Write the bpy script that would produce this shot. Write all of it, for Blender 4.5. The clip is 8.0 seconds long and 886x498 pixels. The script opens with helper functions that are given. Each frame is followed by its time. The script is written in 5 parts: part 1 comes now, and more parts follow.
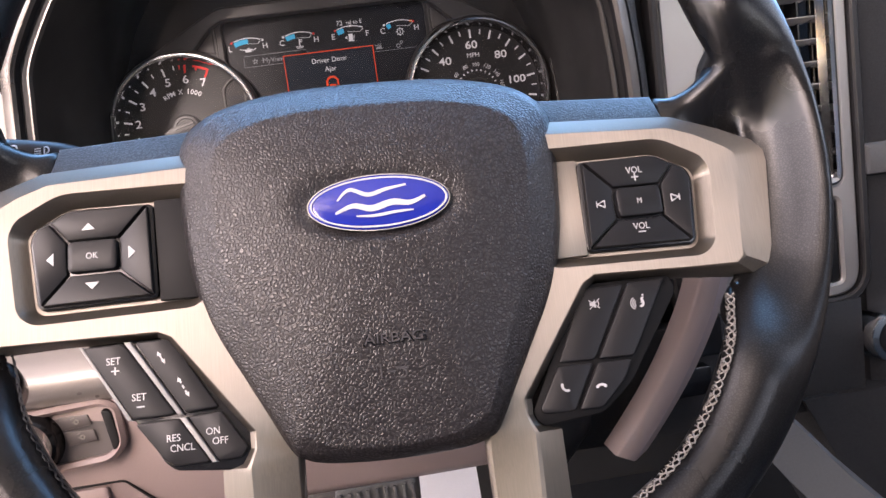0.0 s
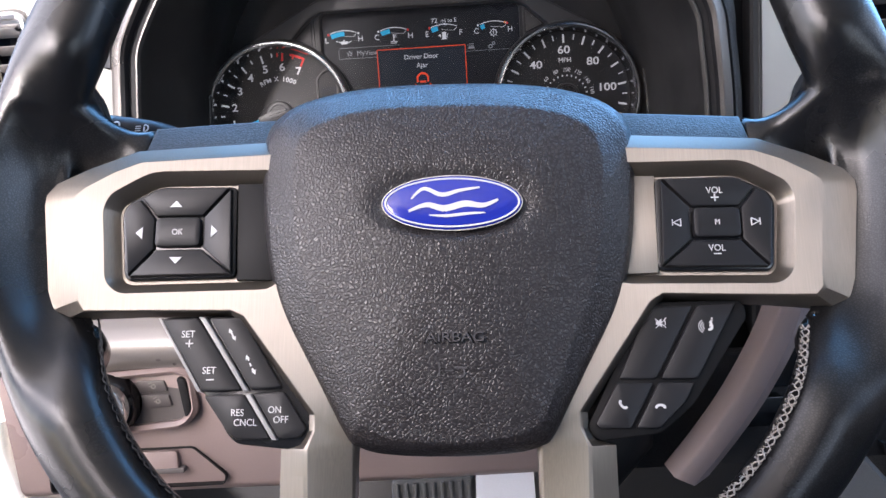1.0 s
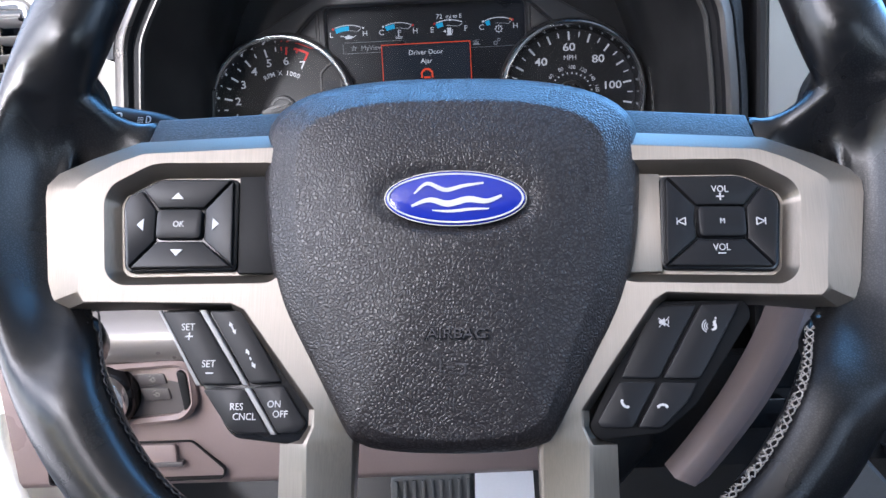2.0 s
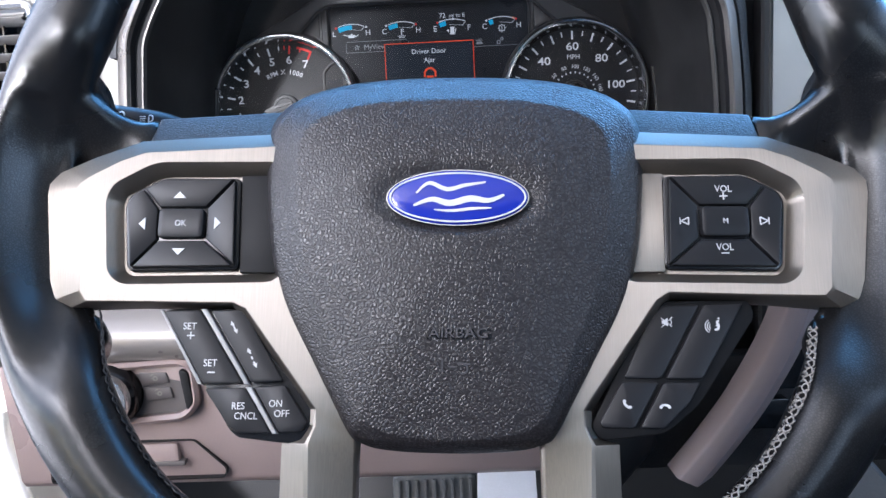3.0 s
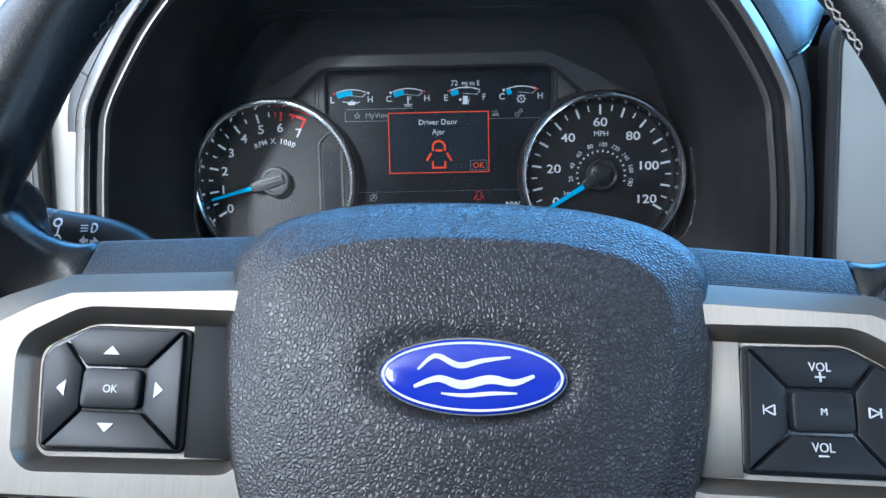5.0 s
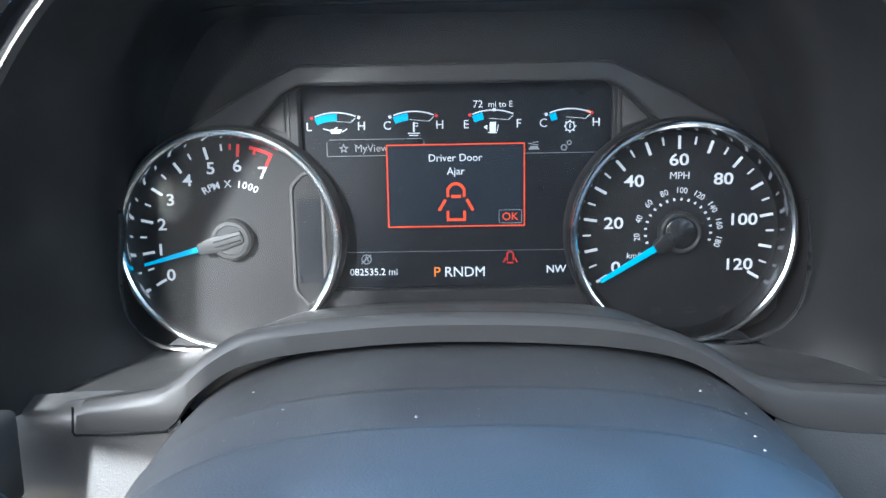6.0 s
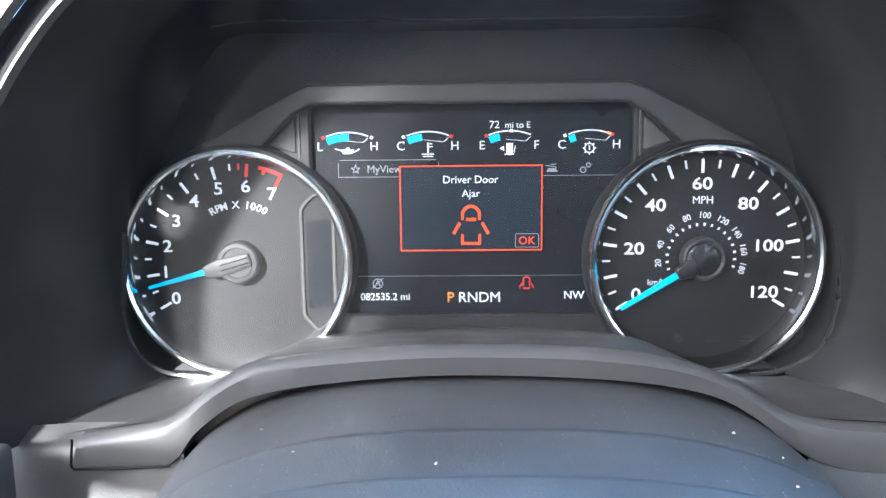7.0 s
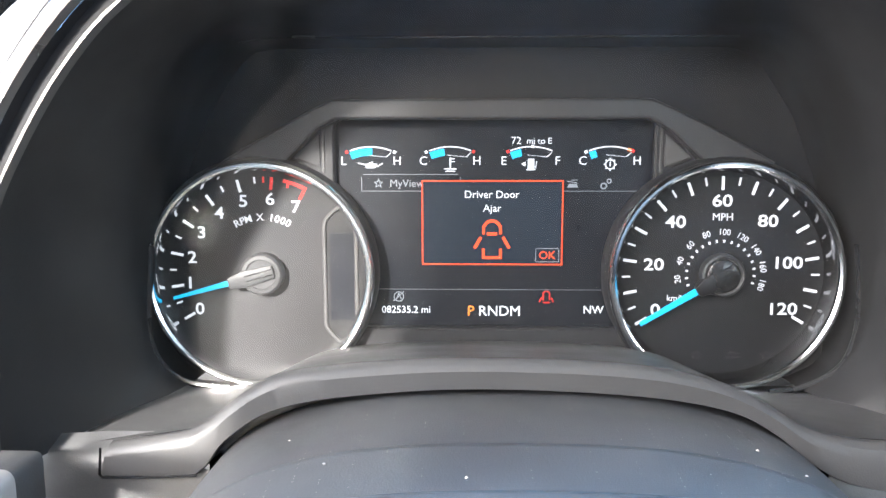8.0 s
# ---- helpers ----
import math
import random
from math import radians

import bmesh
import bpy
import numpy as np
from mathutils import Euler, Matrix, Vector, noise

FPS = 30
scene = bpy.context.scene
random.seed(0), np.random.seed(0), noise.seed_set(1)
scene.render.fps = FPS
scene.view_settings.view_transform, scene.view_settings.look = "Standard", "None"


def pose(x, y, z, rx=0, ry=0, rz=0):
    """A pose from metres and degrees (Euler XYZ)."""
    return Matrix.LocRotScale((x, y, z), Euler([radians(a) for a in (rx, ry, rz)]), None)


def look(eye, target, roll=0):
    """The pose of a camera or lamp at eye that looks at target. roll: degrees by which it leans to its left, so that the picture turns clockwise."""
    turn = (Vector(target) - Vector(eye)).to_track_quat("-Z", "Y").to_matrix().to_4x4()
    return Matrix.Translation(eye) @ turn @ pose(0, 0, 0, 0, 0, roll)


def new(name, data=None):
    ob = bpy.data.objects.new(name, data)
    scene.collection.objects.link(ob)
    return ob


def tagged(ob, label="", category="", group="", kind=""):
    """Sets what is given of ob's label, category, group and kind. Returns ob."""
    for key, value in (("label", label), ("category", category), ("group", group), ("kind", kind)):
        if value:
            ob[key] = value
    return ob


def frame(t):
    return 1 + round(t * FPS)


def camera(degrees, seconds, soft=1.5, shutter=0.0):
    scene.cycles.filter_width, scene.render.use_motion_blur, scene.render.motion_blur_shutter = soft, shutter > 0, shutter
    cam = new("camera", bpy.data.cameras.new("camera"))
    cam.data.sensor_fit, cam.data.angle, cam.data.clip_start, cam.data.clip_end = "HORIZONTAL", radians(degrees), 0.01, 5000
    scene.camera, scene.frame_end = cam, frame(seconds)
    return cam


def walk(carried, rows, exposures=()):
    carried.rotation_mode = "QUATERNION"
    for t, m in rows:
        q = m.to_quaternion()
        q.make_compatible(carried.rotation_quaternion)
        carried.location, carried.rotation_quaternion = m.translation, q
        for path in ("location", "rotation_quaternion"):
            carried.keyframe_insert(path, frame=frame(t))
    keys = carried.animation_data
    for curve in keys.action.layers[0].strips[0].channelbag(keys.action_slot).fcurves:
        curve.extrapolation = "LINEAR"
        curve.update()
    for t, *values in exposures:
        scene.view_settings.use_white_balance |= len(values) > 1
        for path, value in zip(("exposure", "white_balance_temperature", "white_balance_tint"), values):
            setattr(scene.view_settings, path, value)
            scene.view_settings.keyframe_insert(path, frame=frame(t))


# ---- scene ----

# ---- camera ----
MM = 0.001             # one drawing unit in metres
BASE_Z = 1.35          # height of the dial centres over the ground

cam = camera(59.95, 8.0)
# seconds, x, y, z in drawing units from the middle of the dials, yaw, pitch, lean
ROWS = [
    (0.0, 15.7, -616.4, -34.6, -4.96, -8.00, 7.64),
    (0.5, 19.7, -623.1, -33.3, -0.18, -7.88, 5.10),
    (1.0, 20.5, -619.3, -32.7, 1.11, -7.61, 3.58),
    (1.5, 19.9, -617.6, -33.7, 1.12, -7.72, 2.96),
    (3.0, 20.5, -616.5, -33.9, 1.49, -7.80, 2.77),
    (3.5, 20.2, -615.8, -34.6, 1.74, -7.87, 2.84),
    (4.0, 19.7, -615.2, -35.1, 1.80, -7.94, 2.80),
    (4.5, 19.7, -613.8, -34.7, 1.96, -7.78, 2.56),
    (4.6, 20.4, -609.6, -32.3, 1.97, -7.35, 2.30),
    (4.7, 21.2, -601.1, -25.9, 1.98, -6.78, 1.94),
    (4.8, 21.3, -585.2, -14.9, 1.87, -6.41, 1.66),
    (4.9, 20.3, -562.2, -4.3, 1.80, -6.05, 1.46),
    (5.0, 17.6, -538.6, 5.5, 1.60, -5.87, 1.13),
    (5.2, 13.1, -491.7, 16.8, 1.20, -5.90, 0.64),
    (5.7, 3.8, -409.0, 44.0, 1.00, -8.20, 0.90),
    (6.3, -3.3, -376.5, 61.2, 0.96, -9.63, 1.06),
    (6.5, -5.3, -370.5, 58.8, 1.08, -9.59, 0.98),
    (7.0, -5.0, -374.7, 60.0, 1.23, -8.32, 0.59),
    (7.5, -13.0, -379.6, 62.5, 1.41, -7.55, 0.06),
    (8.0, -11.1, -378.5, 62.6, 1.88, -7.59, 0.08),
]
EXPOSURES = [
    (0.0, 2.16, 7000, 27), (0.5, 2.12, 6700, 22), (1.0, 2.06, 6150, 19), (1.5, 2.04, 5750, 16), (3.5, 2.04, 5550, 13), (4.5, 2.06, 5400, 12),
    (5.2, 2.28, 5100, 2), (6.0, 3.1, 5450, 4), (6.5, 3.54, 5450, 5), (7.2, 3.65, 5800, 8), (8.0, 3.85, 6150, 9)]
walk(cam, [(t, pose(x * MM, y * MM, z * MM + BASE_Z, 90 + pitch, 0, yaw) @ pose(0, 0, 0, 0, 0, -lean))
           for t, x, y, z, yaw, pitch, lean in ROWS], EXPOSURES)

# ---- light ----
SUN_UP, SUN_ROUND = 19.7, 199.3     # degrees: height, and compass turn of the sun
world = bpy.data.worlds.new("sky")
scene.world = world
world.use_nodes = True
wn = world.node_tree.nodes
sky = wn.new("ShaderNodeTexSky")
sky.sky_type, sky.sun_disc = "NISHITA", False
sky.sun_elevation, sky.sun_rotation = radians(SUN_UP), radians(SUN_ROUND)
wn["Background"].inputs["Strength"].default_value = 0.12
world.node_tree.links.new(sky.outputs["Color"], wn["Background"].inputs["Color"])

sun = new("sun", bpy.data.lights.new("sun", "SUN"))
sun.data.energy, sun.data.angle, sun.data.color = 3.2, radians(3.5), (1.0, 0.93, 0.84)
sd = Vector((math.sin(radians(SUN_ROUND)) * math.cos(radians(SUN_UP)), math.cos(radians(SUN_ROUND)) * math.cos(radians(SUN_UP)), math.sin(radians(SUN_UP))))
sun.matrix_basis = look(sd * 20, (0, 0, 0))


def window_light(name, eye, target, w, h, watts, colour):
    ob = new(name, bpy.data.lights.new(name, "AREA"))
    ob.data.shape, ob.data.size, ob.data.size_y = "RECTANGLE", w, h
    ob.data.energy, ob.data.color = watts, colour
    ob.matrix_basis = look(eye, target)
    return ob


window_light("windscreen_daylight", (0.35, 0.42, 1.93), (0.10, -0.30, 1.30), 1.95, 1.25, 20.0, (0.21, 0.55, 1.0))
window_light("door_daylight", (-0.68, -0.30, 1.50), (0.1, -0.28, 1.32), 0.60, 1.16, 3.0, (1.0, 0.93, 0.89))
window_light("passenger_daylight", (1.40, -0.50, 1.80), (0, -0.35, 1.25), 0.8, 0.4, 1.2, (0.70, 0.85, 1.0))
# added fill before pillar and opaque glass, brightens airbag cover and headliner
window_light("left_rear_fill", (-0.66, -1.14, 1.86), (0.0, -0.8, 1.95), 0.84, 0.40, 5.4, (1.0, 0.91, 0.84))
window_light("rear_window_daylight", (1.06, -1.83, 1.66), (0.2, -0.4, 1.25), 0.62, 0.38, 0.5, (0.88, 0.95, 1.0))


# ---- materials ----
def material(name, colour, rough=0.5, metal=0.0, grain=0.0, size=0.002, vary=0.12, stretch=(1, 1, 1), coat=0.0, voro=False, patch=0.06, spec=0.5, rvary=0.12):
    """A surface with large soft patches, fine grain and relief, all at real size."""
    m = bpy.data.materials.new(name)
    m.use_nodes = True
    n, l = m.node_tree.nodes, m.node_tree.links
    b = n["Principled BSDF"]
    b.inputs["Metallic"].default_value = metal
    b.inputs["Coat Weight"].default_value = coat
    b.inputs["Specular IOR Level"].default_value = spec
    tc = n.new("ShaderNodeTexCoord")
    mp = n.new("ShaderNodeMapping")
    mp.inputs["Scale"].default_value = stretch
    l.new(tc.outputs["Object"], mp.inputs["Vector"])
    big = n.new("ShaderNodeTexNoise")
    big.inputs["Scale"].default_value, big.inputs["Detail"].default_value = 1 / patch, 4
    l.new(tc.outputs["Object"], big.inputs["Vector"])
    fine = n.new("ShaderNodeTexNoise")
    fine.inputs["Scale"].default_value, fine.inputs["Detail"].default_value = 1 / size, 3
    l.new(mp.outputs["Vector"], fine.inputs["Vector"])
    mix = n.new("ShaderNodeMath")
    mix.operation = "MULTIPLY_ADD"
    l.new(fine.outputs["Fac"], mix.inputs[0])
    mix.inputs[1].default_value = 0.6
    l.new(big.outputs["Fac"], mix.inputs[2])
    ramp = n.new("ShaderNodeMapRange")
    ramp.inputs["From Min"].default_value, ramp.inputs["From Max"].default_value = 0.45, 1.15
    ramp.inputs["To Min"].default_value, ramp.inputs["To Max"].default_value = 1 - vary, 1 + vary
    l.new(mix.outputs[0], ramp.inputs["Value"])
    tint = n.new("ShaderNodeVectorMath")
    tint.operation = "SCALE"
    tint.inputs[0].default_value = colour
    l.new(ramp.outputs["Result"], tint.inputs["Scale"])
    l.new(tint.outputs["Vector"], b.inputs["Base Color"])
    rr = n.new("ShaderNodeMapRange")
    rr.inputs["From Min"].default_value, rr.inputs["From Max"].default_value = 0.3, 0.7
    rr.inputs["To Min"].default_value, rr.inputs["To Max"].default_value = max(0.02, rough - rvary), min(1, rough + rvary)
    l.new(big.outputs["Fac"], rr.inputs["Value"])
    l.new(rr.outputs["Result"], b.inputs["Roughness"])
    if grain:
        bump = n.new("ShaderNodeBump")
        bump.inputs["Strength"].default_value = grain
        bump.inputs["Distance"].default_value = size * 0.3
        if voro:
            v = n.new("ShaderNodeTexVoronoi")
            v.feature = "DISTANCE_TO_EDGE"
            v.inputs["Scale"].default_value = 1 / size
            warp = n.new("ShaderNodeMix")
            warp.data_type = "VECTOR"
            warp.inputs["Factor"].default_value = size * 0.8
            l.new(mp.outputs["Vector"], warp.inputs["A"])
            wn2 = n.new("ShaderNodeTexNoise")
            wn2.inputs["Scale"].default_value = 0.7 / size
            l.new(mp.outputs["Vector"], wn2.inputs["Vector"])
            l.new(wn2.outputs["Color"], warp.inputs["B"])
            l.new(warp.outputs["Result"], v.inputs["Vector"])
            sm = n.new("ShaderNodeMapRange")
            sm.interpolation_type = "SMOOTHSTEP"
            sm.inputs["From Min"].default_value, sm.inputs["From Max"].default_value = 0.0, 0.30
            l.new(v.outputs["Distance"], sm.inputs["Value"])
            crease = n.new("ShaderNodeMath")
            crease.operation = "MULTIPLY_ADD"
            l.new(fine.outputs["Fac"], crease.inputs[0])
            crease.inputs[1].default_value = 0.15
            l.new(sm.outputs["Result"], crease.inputs[2])
            l.new(crease.outputs[0], bump.inputs["Height"])
            # shade painted into the base colour: darker creases, so the grain shows
            crease_shade = n.new("ShaderNodeMapRange")
            crease_shade.inputs["To Min"].default_value, crease_shade.inputs["To Max"].default_value = 0.6, 1.08
            l.new(sm.outputs["Result"], crease_shade.inputs["Value"])
            both = n.new("ShaderNodeMath")
            both.operation = "MULTIPLY"
            l.new(ramp.outputs["Result"], both.inputs[0])
            l.new(crease_shade.outputs["Result"], both.inputs[1])
            l.new(both.outputs[0], tint.inputs["Scale"])
            crease_gloss = n.new("ShaderNodeMapRange")          # same painted crease shade: gloss falls in creases, holds on the pebbles
            crease_gloss.inputs["To Min"].default_value, crease_gloss.inputs["To Max"].default_value = spec * 0.8, spec * 1.05
            l.new(sm.outputs["Result"], crease_gloss.inputs["Value"])
            l.new(crease_gloss.outputs["Result"], b.inputs["Specular IOR Level"])
        else:
            l.new(fine.outputs["Fac"], bump.inputs["Height"])
        l.new(bump.outputs["Normal"], b.inputs["Normal"])
    return m


def glow(name, colour, strength):
    m = bpy.data.materials.new(name)
    m.use_nodes = True
    b = m.node_tree.nodes["Principled BSDF"]
    b.inputs["Base Color"].default_value = (*[c * 0.3 for c in colour], 1)
    b.inputs["Roughness"].default_value = 0.6
    b.inputs["Specular IOR Level"].default_value = 0.1
    b.inputs["Emission Color"].default_value = (*colour, 1)
    b.inputs["Emission Strength"].default_value = strength
    return m


M_PAD = material("grained vinyl", (0.0250, 0.0220, 0.0228), 0.31, grain=0.42, size=0.0015, voro=True, vary=0.10, rvary=0.02)
M_LEATHER = material("smooth black leather", (0.006, 0.006, 0.0065), 0.28, grain=0.10, size=0.0011, voro=True, vary=0.25, rvary=0.05)
M_STRIP = material("fine grained leather", (0.022, 0.023, 0.025), 0.46, grain=0.35, size=0.0013, voro=True, rvary=0.03)
M_SILVER = material("brushed satin nickel", (0.262, 0.233, 0.199), 0.45, metal=0.85, grain=0.16, size=0.0006, stretch=(1.6, 0.03, 1.6), vary=0.20, rvary=0.05)
sb = M_SILVER.node_tree.nodes["Principled BSDF"]        # brushed up and down: gleams spread sideways
sb.inputs["Anisotropic"].default_value = 0.95
across = M_SILVER.node_tree.nodes.new("ShaderNodeCombineXYZ")
across.inputs["X"].default_value = 1.0
M_SILVER.node_tree.links.new(across.outputs["Vector"], sb.inputs["Tangent"])
M_SATIN = material("satin silver paint", (0.36, 0.35, 0.335), 0.42, metal=0.6, grain=0.1, size=0.0005, vary=0.06)
M_TRIM = material("satin metal trim", (0.225, 0.208, 0.195), 0.33, metal=0.85, grain=0.05, size=0.0005, vary=0.08)
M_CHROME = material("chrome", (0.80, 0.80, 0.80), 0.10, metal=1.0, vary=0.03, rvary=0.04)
M_DARKCHROME = material("darker chrome", (0.30, 0.30, 0.31), 0.14, metal=1.0, vary=0.05, rvary=0.05)
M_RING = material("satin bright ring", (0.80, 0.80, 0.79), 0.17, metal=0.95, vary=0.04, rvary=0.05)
M_MESH = material("speaker mesh", (0.06, 0.065, 0.07), 0.5, grain=1.0, size=0.0012, voro=True, vary=0.3)
M_DUST = material("pale dust", (0.30, 0.275, 0.25), 0.9, vary=0.3)
M_BUTTON = material("soft touch black plastic", (0.011, 0.011, 0.0125), 0.40, spec=0.32, grain=0.15, size=0.0003, vary=0.15, rvary=0.04)
M_MATT = material("matt black filler plastic", (0.006, 0.006, 0.0065), 0.6, spec=0.2, grain=0.2, size=0.0004, vary=0.2)
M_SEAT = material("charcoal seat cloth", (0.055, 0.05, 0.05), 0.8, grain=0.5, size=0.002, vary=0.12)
M_GLOSS = material("gloss black plastic", (0.008, 0.008, 0.009), 0.22, vary=0.2)
# pale grey carries the door's light that falls on dark leather here
M_LITSIDE = material("pale side panel with the door's light painted in", (0.15, 0.147, 0.142), 0.42, metal=0.3, grain=0.1, size=0.0006, vary=0.08)
M_LINE = material("thin satin edging", (0.07, 0.066, 0.062), 0.42, metal=0.4, vary=0.08)
M_EDGE = material("grey rubber edge", (0.30, 0.29, 0.28), 0.45, vary=0.1)
M_DASH = material("dark grained dash plastic", (0.024, 0.024, 0.026), 0.55, spec=0.4, grain=0.5, size=0.0009, voro=True, vary=0.15)
M_HOOD = material("matt black hood plastic", (0.0095, 0.0094, 0.0100), 0.52, spec=0.22, grain=0.35, size=0.0007, vary=0.2)
M_SHROUD = material("column cover plastic", (0.036, 0.036, 0.037), 0.44, spec=0.45, grain=0.4, size=0.0007, vary=0.18)
M_LIP = material("grey moulded lip", (0.040, 0.039, 0.039), 0.52, spec=0.3, grain=0.35, size=0.0006, vary=0.12)
M_VISOR = material("charcoal visor plastic", (0.021, 0.021, 0.0225), 0.45, spec=0.35, grain=0.35, size=0.0006, vary=0.15)
M_DIAL = material("dial face black", (0.0055, 0.0055, 0.0064), 0.55, spec=0.25, grain=0.2, size=0.0005, vary=0.2)
M_FRAME = material("cluster frame charcoal", (0.012, 0.012, 0.0135), 0.5, spec=0.28, grain=0.25, size=0.0005, vary=0.15)
M_GREY = material("grey needle hub", (0.021, 0.021, 0.022), 0.5, spec=0.25)
# red light bounced from below is mixed into this grey as pink
M_KNEE = material("knee grey tinted with red bounce", (0.265, 0.203, 0.192), 0.36, grain=0.25, size=0.0008, vary=0.08)
M_ROLL = material("satin grey roll", (0.17, 0.155, 0.145), 0.34, metal=0.25, grain=0.25, size=0.0008, vary=0.08)
M_KEY = material("worn warm grey keys", (0.095, 0.085, 0.083), 0.45, grain=0.2, size=0.0005, vary=0.15)
M_CARPET = material("black carpet", (0.015, 0.015, 0.016), 0.95, grain=1.0, size=0.002, vary=0.4)
M_PALE = material("pale beige trim", (0.50, 0.46, 0.41), 0.6, grain=0.3, size=0.001)
M_WHITE = material("white body paint", (0.80, 0.80, 0.79), 0.25, coat=0.5, vary=0.03)
M_PAPER = material("white paper", (0.78, 0.77, 0.80), 0.8, grain=0.3, size=0.002, vary=0.04)
M_RUBBER = material("grey pedal rubber", (0.10, 0.10, 0.10), 0.7, grain=0.4, size=0.0015)
M_THREAD = material("grey thread", (0.22, 0.205, 0.19), 0.75, grain=0.5, size=0.0004, vary=0.3)
M_DARKTHREAD = material("dark thread", (0.018, 0.018, 0.02), 0.7, grain=0.5, size=0.0004)
M_PRINT = material("white print", (0.52, 0.52, 0.53), 0.5, vary=0.06)
# paler than the cover: the lit edges of the relief, put into colour
M_EMBOSS = material("vinyl paled for lit relief", (0.055, 0.052, 0.055), 0.4, vary=0.1)
M_BLUE = material("blue enamel", (0.010, 0.022, 0.30), 0.16, coat=1.0, vary=0.08, rvary=0.03)
M_SCREEN = material("screen glass", (0.008, 0.009, 0.012), 0.35, spec=0.12, vary=0.1)
M_LINER = material("light grey headliner", (0.70, 0.67, 0.62), 0.9, grain=0.3, size=0.003)
M_TAN = material("earth grey cab cloth", (0.12, 0.11, 0.10), 0.85, grain=0.4, size=0.003)
M_GROUND = material("grey asphalt", (0.16, 0.155, 0.15), 0.9, grain=0.8, size=0.01, patch=0.8, vary=0.25)
G_WHITE = glow("lit white", (0.9, 0.95, 1.0), 0.0772)
G_DIM = glow("dim grey pixels", (0.5, 0.55, 0.6), 0.0165)
G_NUM = glow("lit dial print", (0.95, 0.97, 1.0), 0.0564)
G_CYAN = glow("lit cyan", (0.03, 0.50, 0.85), 0.0874)
G_RED = glow("lit red", (0.9, 0.06, 0.05), 0.0564)
G_ORANGE = glow("lit orange", (1.0, 0.10, 0.03), 0.0874)
G_AMBER = glow("lit amber", (1.0, 0.28, 0.04), 0.0874)
G_NAVY = glow("pop-up background", (0.012, 0.018, 0.028), 0.1027)


# ---- mesh helpers (all in drawing units: x right, y up, z towards the driver) ----
FRONT = Matrix.Translation((0, 0, BASE_Z)) @ pose(0, 0, 0, 90)


def front(x=0, y=0, z=0):
    return FRONT @ Matrix.Translation((x * MM, y * MM, z * MM))


def thing(name, label, category, m=FRONT, group="", kind=""):
    ob = new(name)
    ob.empty_display_size = 0.02
    ob.matrix_basis = m
    return tagged(ob, label, category, group, kind)


def mesh_of(name, bm, mat, smooth=35):
    me = bpy.data.meshes.new(name)
    bmesh.ops.recalc_face_normals(bm, faces=bm.faces[:])
    for v in bm.verts:
        v.co *= MM
    if smooth:
        for f in bm.faces:
            f.smooth = True
        for e in bm.edges:
            if len(e.link_faces) == 2 and e.calc_face_angle(0) > radians(smooth):
                e.smooth = False
    bm.to_mesh(me)
    bm.free()
    me.materials.append(mat)
    return me


def part(name, bm, mat, parent, label="", smooth=35, kind=""):
    ob = new(name, mesh_of(name, bm, mat, smooth))
    ob.parent = parent
    return tagged(ob, label, kind=kind)


def curve_through(pts, steps=6, closed=False):
    """Catmull-Rom through 2D or 3D points."""
    p = [Vector(q) for q in pts]
    n, out = len(p), []
    for i in range(n if closed else n - 1):
        if closed:
            a, b, c, d = p[i - 1], p[i], p[(i + 1) % n], p[(i + 2) % n]
        else:
            a, b, c, d = p[max(i - 1, 0)], p[i], p[i + 1], p[min(i + 2, n - 1)]
        for k in range(steps):
            t = k / steps
            out.append(0.5 * (2 * b + (c - a) * t + (2 * a - 5 * b + 4 * c - d) * t * t + (3 * b - a - 3 * c + d) * t ** 3))
    if not closed:
        out.append(p[-1])
    return out


def rounded(pts, r, steps=4):
    """Polygon with its corners rounded by r."""
    out, n = [], len(pts)
    for i in range(n):
        a, b, c = Vector(pts[i - 1]), Vector(pts[i]), Vector(pts[(i + 1) % n])
        k = min(r, (a - b).length * 0.45, (c - b).length * 0.45)
        p, q = b + (a - b).normalized() * k, b + (c - b).normalized() * k
        for s in range(steps + 1):
            t = s / steps
            out.append(p * (1 - t) ** 2 + b * 2 * t * (1 - t) + q * t * t)
    return out


def area2(pts):
    return sum(pts[i - 1][0] * pts[i][1] - pts[i][0] * pts[i - 1][1] for i in range(len(pts))) / 2


def inset(pts, d):
    """The polygon shrunk by d (mitred)."""
    pts = [Vector(p) for p in pts]
    s = 1 if area2(pts) > 0 else -1
    out, n = [], len(pts)
    for i in range(n):
        a, b, c = pts[i - 1], pts[i], pts[(i + 1) % n]
        e, f = (b - a).normalized(), (c - b).normalized()
        n1, n2 = Vector((-e.y, e.x)) * s, Vector((-f.y, f.x)) * s
        m = n1 + n2
        m = m / max(0.4, m.length_squared / 2) if m.length > 1e-6 else n1
        out.append(b + m * d)
    return out


def lofted(loops, closed=True, cap0=False, cap1=False):
    """Skin through loops of equal length of 3D points."""
    bm = bmesh.new()
    rows = [[bm.verts.new(p) for p in loop] for loop in loops]
    n = len(rows[0])
    for a, b in zip(rows, rows[1:]):
        for i in range(n if closed else n - 1):
            j = (i + 1) % n
            bm.faces.new((a[i], a[j], b[j], b[i]))
    for cap, row in ((cap0, rows[0]), (cap1, rows[-1])):
        if cap:
            bmesh.ops.triangle_fill(bm, use_beauty=True, edges=[bm.edges.get((row[i - 1], row[i])) for i in range(n)])
    return bm


def at(pts, z):
    return [(p[0], p[1], z) for p in pts]


